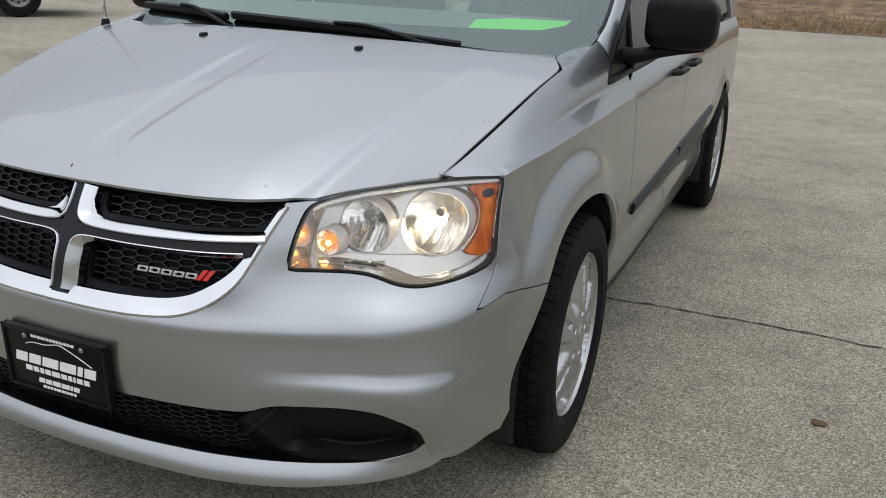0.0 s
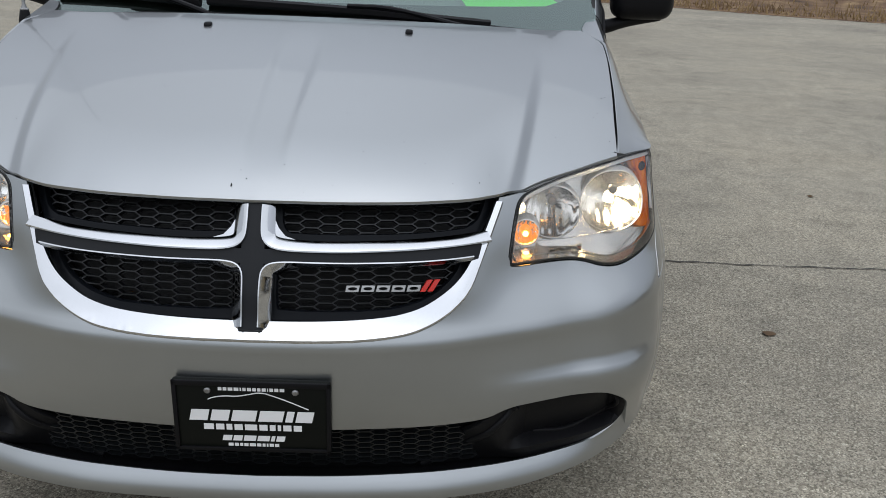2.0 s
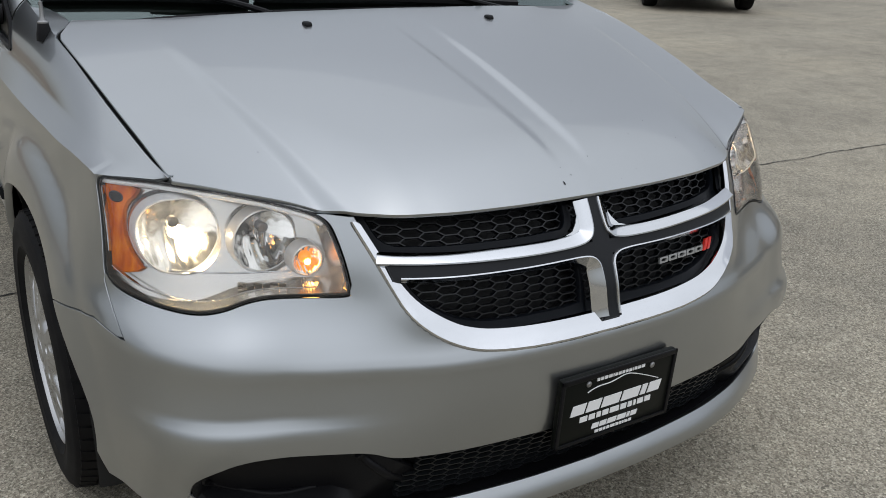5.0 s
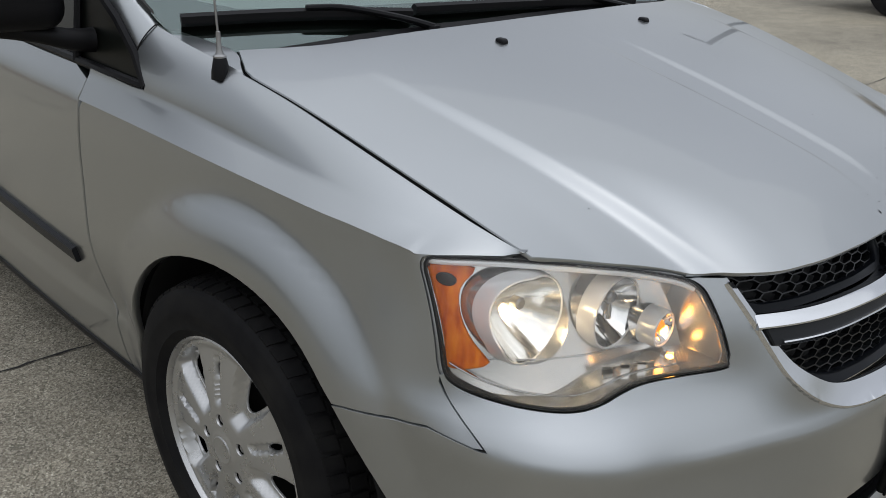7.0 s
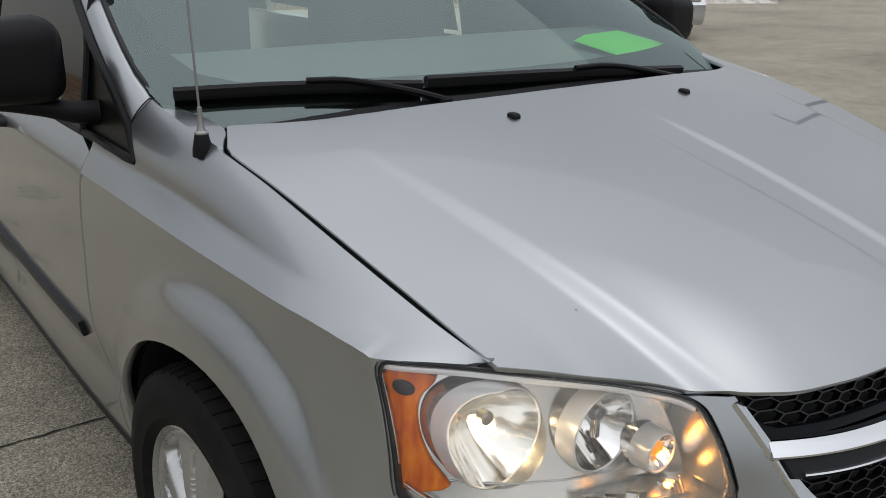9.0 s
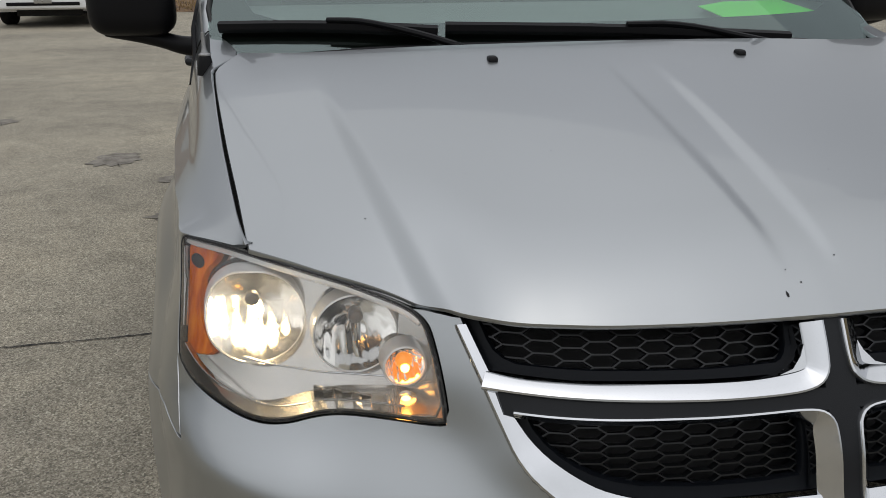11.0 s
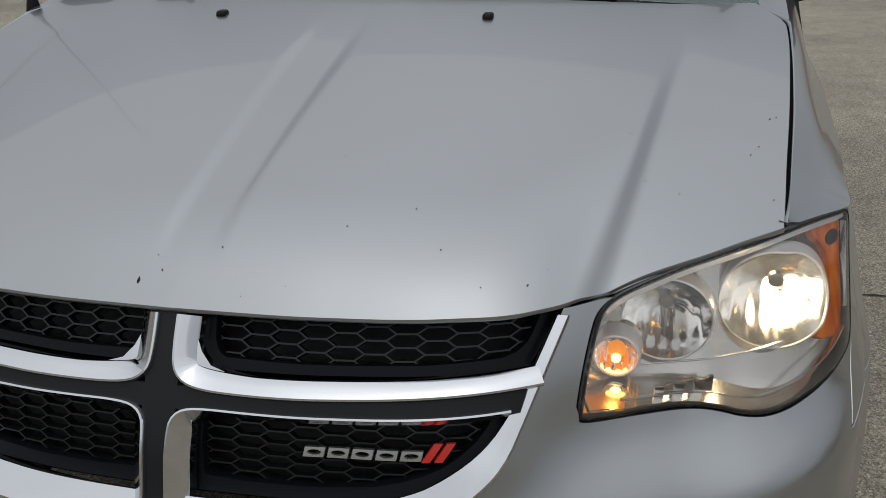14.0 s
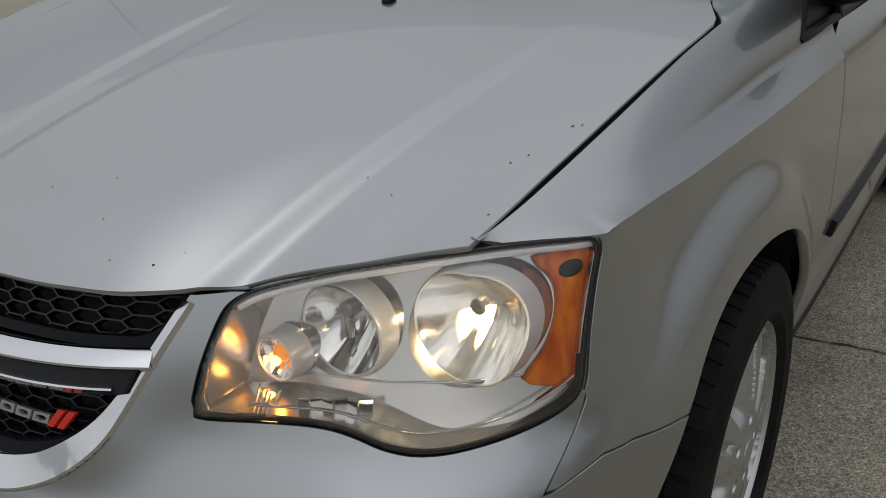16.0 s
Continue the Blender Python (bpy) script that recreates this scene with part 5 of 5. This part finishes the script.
for s in (1, -1):
    post = [(s * .915, 5.94, 1.09), (s * .905, 6.36, 1.09), (s * .80, 6.24, 1.67), (s * .79, 5.84, 1.67)]
    part("rear_pillar", (post + [(x - s * .05, y, z) for x, y, z in post], [(0, 1, 2, 3), (4, 7, 6, 5), (0, 4, 5, 1), (1, 5, 6, 2), (2, 6, 7, 3), (3, 7, 4, 0)]), PAINT, van, "silver-grey rear pillar")
part("tailgate", shape_of(box(-.84, .84, 6.20, 6.36, .35, 1.62, .06, 3)), PAINT, van)
part("floor_pan", shape_of(box(-.82, .82, 3.15, 6.25, .22, .34)), DARK, van)

# cabin
part("dashboard", panel(lambda x, y: (x, y, 1.06 + .10 * ease(y, 2.95, 3.10) + .03 * ease(y, 3.1, 3.3) - .25 * ease(y, 3.5, 3.66)), [(-.84, 2.92), (.84, 2.92), (.84, 3.65), (-.84, 3.65)], [], .04, .2), DASH, van, "grey dashboard")
for x in (.40, -.40):
    part("front_seat", shape_of(box(x - .26, x + .26, 4.05, 4.25, .6, 1.42, .06, 3)), CLOTH, van, "dark grey seat")

# door mirrors
def mirror(s):
    m = (lambda sh: sh) if s > 0 else flipped
    bm = box(.938, 1.155, 3.27, 3.41, 1.125, 1.305, .050, 5)
    for v in bm.verts:
        k = (v.co.x - .938) / .217
        v.co.y += .035 * k
        v.co.z += .018 * k - .016 * k * k - (.02 * k if v.co.z > 1.25 else 0)
    head = part("door_mirror", m(shape_of(bm)), BLACK, van, "black door mirror housing", 50)
    part("mirror_glass", m(shape_of(box(.965, 1.130, 3.436, 3.440, 1.155, 1.275, .001, 1))), MIRROR, head)
    arm = tube(resample([(.878, 3.33, 1.098), (.93, 3.335, 1.102), (.98, 3.345, 1.118), (1.06, 3.365, 1.130), (1.12, 3.375, 1.137)], .02, False, 2), .028, 12, .012)
    part("mirror_arm", m(arm), BLACK, head)


mirror(1)
mirror(-1)

# washer nozzles, aerial, wipers
for s in (1, -1):
    x, y, z = [float(q) for q in hood(np.array(.27 * s), np.array(2.675))]
    bm = box(-.010, .010, -.012, .012, -.004, .010, .005, 3)
    for v in bm.verts:
        v.co.z -= .006 * max(0, -v.co.y / .014)
    part("washer_nozzle", moved(shape_of(bm), pose(x, y, z, -10)), BLACK, van, "small black washer nozzle")
ax, ay, az = [float(q) for q in shoulder(np.array(1.565), np.array(.10))]
aerial = part("aerial_base", moved(turned([(-.012, .0185), (.002, .0175), (.026, .0125), (.029, .011), (.031, 0)], 24, "z"), pose(-ax, ay, az)), BLACK, van, "black rubber aerial foot")
part("aerial_collar", moved(turned([(.028, .0125), (.031, .0125), (.034, .008), (.044, .005), (.075, .0042), (.077, 0)], 16, "z"), pose(-ax, ay, az)), STEEL, aerial, "steel collar")
part("aerial_rod", tube([(-ax, ay, az + .06), (-ax - .003, ay + .015, az + .37), (-ax - .007, ay + .03, az + .78)], .0022, 6, .0014), STEEL, aerial, "thin steel aerial rod")


def wiper(x0, x1, xp, v):
    """A wiper at rest low on the glass: blade from x0 to x1, arm pivoting at xp."""
    def at(x, vv, out):
        p, n = normals(screen, np.array([x]), np.array([vv]))
        return p[0] + n[0] * out
    xs = np.linspace(x0, x1, 14)
    blade = np.array([at(x, v(x), .022) for x in xs])
    up = np.array([normals(screen, np.array([x]), np.array([v(x)]))[1][0] for x in xs])
    w = part("wiper", sweep(blade, up, [(.010, -.016), (.013, -.006), (.007, .006), (-.005, .006), (-.011, -.006), (-.003, -.020)]), BLACK, van, "black windscreen wiper", 40)
    mid = (x0 + x1) / 2
    arm = [at(xp, v(xp) - .035, .010), at(xp + (mid - xp) * .25, v(xp) - .018, .024), at(xp + (mid - xp) * .7, v(mid) - .004, .034), at(mid, v(mid), .032)]
    part("wiper_arm", tube(resample(arm, .03, False, 2), .0085, 8, .006), BLACK, w)
    part("wiper_joint", moved(turned([(-.02, .0), (-.02, .022), (.012, .018), (.016, 0)], 16, "z"), pose(*at(xp, v(xp) - .035, .0))), BLACK, w)


wiper(-.826, -.345, -.31, lambda x: .082 + .012 * math.sin((x + .826) / .48 * math.pi) - .02 * (x + .826))
wiper(-.327, .50, .53, lambda x: .085 + .012 * math.sin((x + .327) / .83 * math.pi) - .075 * (x + .327))

# a green sheet lying on the dashboard
sheet = [(.418, 3.18, 1.190), (.52, 3.235, 1.197), (.714, 3.276, 1.197), (.775, 3.09, 1.160), (.445, 3.03, 1.161)]
paper = new("paper_sheet", mesh_of("paper_sheet", sheet + [(x, y, z - .002) for x, y, z in sheet], [(0, 4, 3, 2, 1), (5, 6, 7, 8, 9), (0, 1, 6, 5), (1, 2, 7, 6), (2, 3, 8, 7), (3, 4, 9, 8), (4, 0, 5, 9)], GREEN))
tagged(paper, "fluorescent green paper sheet on the dashboard", "paper")

# ---- the lot ----
def crack(x0, x1, y, seed, width=.012):
    rnd = random.Random(seed)
    verts, faces = [], []
    n = int((x1 - x0) / .03)
    drift = 0.0
    for i in range(n + 1):
        drift = drift * .93 + rnd.uniform(-.007, .007)
        w = width * rnd.uniform(.35, 1.0)
        x = x0 + (x1 - x0) * i / n
        verts += [(x, y + drift - w / 2, .004), (x + rnd.uniform(-.006, .006), y + drift + w / 2, .004)]
    for i in range(n):
        faces.append((2 * i, 2 * i + 2, 2 * i + 3, 2 * i + 1))
    return verts, faces


part("crack", crack(-9, 12, 4.0, 3), CRACK, ground, "dark crack in the concrete")
for x, y, rx, ry in ((-1.776, 7.01, .15, .22), (-1.352, 6.38, .085, .09), (-1.27, 5.56, .13, .07), (-3.07, 8.26, .16, .13), (-2.91, 8.61, .11, .14)):
    blot = random.Random(int(x * -100))
    wob = [blot.uniform(-.16, .16) for _ in range(4)] + [blot.uniform(-.07, .07) for _ in range(10)]
    rim = [(x + rx * math.cos(q) * (1 + sum(w * math.sin((n + 2) * q + n) for n, w in enumerate(wob))), y + ry * math.sin(q) * (1 + sum(w * math.cos((n + 2) * q + 2 * n) for n, w in enumerate(wob))), .004) for q in np.linspace(0, 2 * math.pi, 72, endpoint=False)]
    part("dark_patch", ([(x, y, .004)] + rim, [(0, i + 1, (i + 1) % 72 + 1) for i in range(72)]), TAR, ground, "round dark oil patch")
edge = spline([-60, -20, -2.7, 4.5, 9, 14, 30, 60], [25.0, 23.0, 22.0, 21.4, 18.8, 17.4, 14.5, 12])
verge = [(x, float(edge(x))) for x in np.linspace(-60, 60, 61)]
field_v, field_f = flat_fill(verge + [(60, 59), (-60, 59)], [], 1.6)
bank = new("field", mesh_of("field", [(x, y, .005 + 1.1 * float(ease(y - float(edge(x)), .2, 14)) + .10 * noise.noise((x * .5, y * .6, 0)) * float(ease(y - float(edge(x)), 0, .8))) for x, y in field_v], field_f, GRASS))
tagged(bank, "dry brown grass field beyond the lot", "field", kind="structure")

rnd = random.Random(11)
gv, gf = [], []
for i in range(3800):
    x = rnd.uniform(-9, 17)
    y = float(edge(x)) + abs(rnd.gauss(0, 1.6)) + .02
    h, lean, q = rnd.uniform(.05, .26), rnd.uniform(-.12, .12), rnd.uniform(0, math.pi)
    z = .02 + 1.1 * float(ease(y - float(edge(x)), .2, 14))
    w = .018
    k = len(gv)
    gv += [(x - w * math.cos(q), y - w * math.sin(q), z), (x + w * math.cos(q), y + w * math.sin(q), z), (x + lean * .4, y, z + h * .6), (x + lean, y + lean * .5, z + h)]
    gf += [(k, k + 1, k + 2), (k, k + 2, k + 3)]
tufts = new("dry_grass", mesh_of("dry_grass", gv, gf, STRAW))
tagged(tufts, "dry straw-coloured grass along the lot's edge", "grass", kind="stuff")

# small litter on the concrete
for x, y, r in ((1.64, 3.25, .028), (-1.9, 3.05, .02), (2.6, 5.2, .02), (1.9, 2.2, .012)):
    ring = [(x + r * rnd.uniform(.6, 1.2) * math.cos(q), y + r * rnd.uniform(.5, 1.0) * math.sin(q), .004 + rnd.uniform(0, .006)) for q in np.linspace(0, 5.6, 9)]
    leaf = new("dead_leaf", mesh_of("dead_leaf", ring + [(x, y, .016)], [(i, (i + 1) % 9, 9) for i in range(9)], LEAF))
    tagged(leaf, "small brown dead leaf on the concrete", "leaf")


# ---- vehicles parked further off ----
def road_wheel(owner, x, y, r, side, cover):
    w = part("wheel", turned([(-.11, r * .60), (-.12, r * .75), (-.11, r * .95), (-.08, r), (.08, r), (.11, r * .95), (.12, r * .75), (.11, r * .60), (.09, r * .58)], 48), RUBBER, owner, "black tyre on a steel wheel")
    w.location, w.rotation_euler = (x, y, r), (0, 0, 0 if side > 0 else math.pi)
    part("rim", turned([(.09, r * .60), (.10, r * .56), (.075, r * .52), (.045, r * .40), (.055, r * .22), (.10, r * .18), (.105, 0)], 40), cover, w)
    for i in range(8):
        q = 2 * math.pi * i / 8
        v, f = turned([(.052, 0), (.056, r * .055), (.050, r * .06)], 12)
        part("rim_hole", ([(a, b + r * .36 * math.cos(q), c + r * .36 * math.sin(q)) for a, b, c in v], f), DARK, w)


def side_cut(profile, half, owner, name, mat, label="", bevel=.03):
    """A body cut from its side view (y, z), half as wide to either side."""
    bm = bmesh.new()
    ring = [bm.verts.new((-half, y, z)) for y, z in profile]
    face = bm.faces.new(ring)
    ext = bmesh.ops.extrude_face_region(bm, geom=[face])
    for v in ext["geom"]:
        if isinstance(v, bmesh.types.BMVert):
            v.co.x = half
    bmesh.ops.recalc_face_normals(bm, faces=bm.faces[:])
    bmesh.ops.bevel(bm, geom=bm.edges[:], offset=bevel, segments=2, profile=.6, affect="EDGES", clamp_overlap=True)
    return part(name, bm, mat, owner, label)


def arch(cy, r, n=12):
    return [(cy + r * math.cos(q), .42 + r * math.sin(q)) for q in np.linspace(0, math.pi, n)]


def pickup(place, turn, paint, label, cover, drop=0.0):
    """A pickup truck, its nose towards -y, its origin on the ground under the middle."""
    t = thing("pickup_truck", label, "truck")
    rear, front, r = 1.75, -1.85, .39
    low = [(-2.75, .48)] + [(front - .46, .48)] + list(reversed(arch(front, .46))) + [(front + .46, .48), (rear - .46, .48)] + list(reversed(arch(rear, .46))) + [(2.85, .50)]
    top = [(2.85, 1.32), (.95, 1.34), (.90, 1.36), (-1.15, 1.33), (-1.3, 1.28), (-2.6, 1.16), (-2.75, 1.02)]
    side_cut(low + top, .97, t, "body", paint, "painted truck body", .035)
    cab = side_cut([(-1.25, 1.30), (.90, 1.33), (.78, 1.88), (-.35, 1.90)], .86, t, "cab", paint, "", .05)
    for s in (1, -1):
        v = [(s * .868, -1.0, 1.36), (s * .868, .78, 1.38), (s * .862, .70, 1.80), (s * .862, -.35, 1.80)]
        part("side_window", (v + [(x - s * .004, y, z) for x, y, z in v], [(0, 1, 2, 3), (4, 7, 6, 5), (0, 4, 5, 1), (1, 5, 6, 2), (2, 6, 7, 3), (3, 7, 4, 0)]), GLOSS, cab)
        for y in (front, rear):
            road_wheel(t, s * .86, y, r, s, cover)
        part("headlight", shape_of(box(s * .78 - .14, s * .78 + .14, -2.79, -2.74, .86, 1.04, .015)), CHROME, t)
    part("windscreen", ([(-.74, -1.26, 1.34), (.74, -1.26, 1.34), (.68, -.40, 1.88), (-.68, -.40, 1.88), (-.74, -1.27, 1.33), (.74, -1.27, 1.33), (.68, -.41, 1.87), (-.68, -.41, 1.87)], [(0, 1, 2, 3), (4, 7, 6, 5), (0, 4, 5, 1), (1, 5, 6, 2), (2, 6, 7, 3), (3, 7, 4, 0)]), GLOSS, cab)
    bump_f = part("front_bumper", box(-1.0, 1.0, -2.92, -2.72, .50, .74, .04, 3), paint if paint is WHITE else CHROME, t, "front bumper")
    part("bumper_insert", shape_of(box(-.62, .62, -2.935, -2.90, .56, .62, .01)), BLACK, bump_f)
    part("plate_blank", shape_of(box(-.15, .15, -2.945, -2.93, .60, .75, .004)), HUBCAP, bump_f)
    part("radiator_grille", shape_of(box(-.60, .60, -2.78, -2.735, .80, 1.06, .02)), BLACK, t)
    part("rear_bumper", box(-.98, .98, 2.80, 2.98, .50, .70, .03, 2), BLACK, t, "black rear bumper")
    part("exhaust_pipe", tube([(.62, 1.9, .44), (.66, 2.35, .42), (.80, 2.60, .40), (1.04, 2.72, .39)], .038, 12), STEEL, t)
    part("axle", shape_of(box(-.80, .80, rear - .06, rear + .06, .32, .44, .02)), DARK, t)
    part("chassis", shape_of(box(-.55, .55, -2.6, 2.7, .36, .50, .02)), DARK, t)
    for cy in (front, rear):
        part("wheel_well", shape_of(box(-.93, .93, cy - .44, cy + .44, .55, .90)), DARK, t)
    for o in t.children:
        if not o.name.startswith("wheel"):
            o.location.z -= drop
    t.matrix_world = pose(*place, 0, 0, turn)
    return t


pickup((10.73, 3.535, 0), -10, TAN, "tan pickup truck with steel wheels parked on the lot", CHROME)
pickup((-4.65, 21.15, 0), 0, WHITE, "white pickup truck parked on the lot, with a white bumper", STEEL, .17)
pickup((-13.687, 11.359, 0), -40.9, NIGHT, "black pickup truck parked on the lot", STEEL)


def sedan(place, turn, paint, label):
    """A saloon car, its nose towards -y, its origin on the ground under the middle."""
    t = thing("sedan", label, "car")
    front, rear, r = -1.38, 1.36, .32
    hole = lambda cy: [(cy - .36 * math.cos(q), .33 + .36 * math.sin(q)) for q in np.linspace(.12, math.pi - .12, 11)]
    low = [(-2.28, .34), (-2.20, .24)] + [(front - .36, .24)] + hole(front) + [(front + .36, .22), (rear - .36, .22)] + hole(rear) + [(rear + .36, .26), (2.28, .36)]
    top = [(2.32, .80), (2.20, .98), (1.55, 1.02), (.2, .97), (-.95, .95), (-1.7, .86), (-2.15, .72), (-2.30, .56)]
    side_cut(low + top, .89, t, "body", paint, "silver car body", .05)
    cab = side_cut([(-1.0, .93), (1.75, 1.0), (1.15, 1.36), (.35, 1.44), (-.25, 1.40)], .72, t, "cab", paint, "", .06)
    for s in (1, -1):
        v = [(s * .726, -.72, .99), (s * .726, 1.35, 1.03), (s * .722, 1.02, 1.31), (s * .722, -.12, 1.34)]
        part("side_window", (v + [(x - s * .004, y, z) for x, y, z in v], [(0, 1, 2, 3), (4, 7, 6, 5), (0, 4, 5, 1), (1, 5, 6, 2), (2, 6, 7, 3), (3, 7, 4, 0)]), GLOSS, cab)
        for y in (front, rear):
            road_wheel(t, s * .78, y, r, s, HUBCAP)
        part("headlight", shape_of(box(s * .66 - .15, s * .66 + .15, -2.27, -2.12, .60, .72, .03, 3)), CHROME, t)
        part("door_mirror", shape_of(box(s * .98 - .09, s * .98 + .09, -.62, -.52, .98, 1.10, .03, 2)), paint, t)
    glass = [(-.62, -.98, .965), (.62, -.98, .965), (.56, -.27, 1.385), (-.56, -.27, 1.385)]
    part("windscreen", (glass + [(x, y + .01, z - .012) for x, y, z in glass], [(0, 1, 2, 3), (4, 7, 6, 5), (0, 4, 5, 1), (1, 5, 6, 2), (2, 6, 7, 3), (3, 7, 4, 0)]), GLOSS, cab)
    part("radiator_grille", shape_of(box(-.42, .42, -2.31, -2.26, .56, .66, .015)), BLACK, t)
    part("lower_intake", shape_of(box(-.60, .60, -2.305, -2.25, .34, .46, .02)), BLACK, t)
    part("number_plate", shape_of(box(-.15, .15, -2.325, -2.30, .46, .56, .004)), HUBCAP, t)
    part("chassis", shape_of(box(-.70, .70, -2.0, 2.0, .20, .34, .02)), DARK, t)
    for cy in (front, rear):
        part("wheel_well", shape_of(box(-.84, .84, cy - .34, cy + .34, .34, .66)), DARK, t)
    t.matrix_world = pose(*place, 0, 0, turn)
    return t


sedan((11.32, 12.47, 0), -37, SILVER, "silver saloon car parked on the lot")

# pale gravel heaped along the lot's far edge
heap_x, heap_y = np.meshgrid(np.linspace(0, 1, 60), np.linspace(0, 1, 22))
heap_h = np.sin(np.pi * heap_y) ** .7 * np.sin(np.pi * np.clip(heap_x, .02, .98)) ** .4
heap_v = [(12.6 + 8 * a + 1.9 * b, 18.6 - 3.6 * a + 1.7 * b, -.02 + h * (.55 + .30 * noise.noise((a * 9, b * 4, 2)) + .12 * noise.noise((a * 31, b * 14, 5)))) for a, b, h in zip(heap_x.ravel(), heap_y.ravel(), heap_h.ravel())]
heap = new("gravel_bank", mesh_of("gravel_bank", heap_v, [(60 * j + i, 60 * j + i + 1, 60 * j + i + 61, 60 * j + i + 60) for j in range(21) for i in range(59)], SNOW))
tagged(heap, "pale heap of old gravel along the lot's edge", "gravel bank")


def street_lamp(place, turn, height, reach):
    """A lot lamp: tapered steel pole on a concrete foot, one arm towards +x with a flat lamp head."""
    t = thing("street_lamp", "tall dark grey steel lot lamp with one arm", "street lamp")
    part("concrete_foot", moved(turned([(0, .30), (.55, .30), (.60, .27), (.60, 0)], 24, "z"), pose(0, 0, 0)), GROUND, t, "round concrete foot")
    part("pole", tube([(0, 0, .58), (0, 0, height * .5), (0, 0, height)], .15, 12, .115), GREY, t)
    part("arm", tube([(0, 0, height - .10), (reach * .4, 0, height - .02), (reach * .75, 0, height)], .09, 10, .07), GREY, t)
    head = part("lamp_head", shape_of(box(reach * .55, reach + .12, -.14, .14, height - .05, height + .07, .03, 2)), GREY, t)
    part("lens", shape_of(box(reach * .62, reach + .06, -.11, .11, height - .07, height - .048, .006)), HUBCAP, head, "clear lamp lens")
    t.matrix_world = pose(*place, 0, 0, turn)
    return t


street_lamp((26.06, 13.45, 0), 112.7, 8.75, .95)
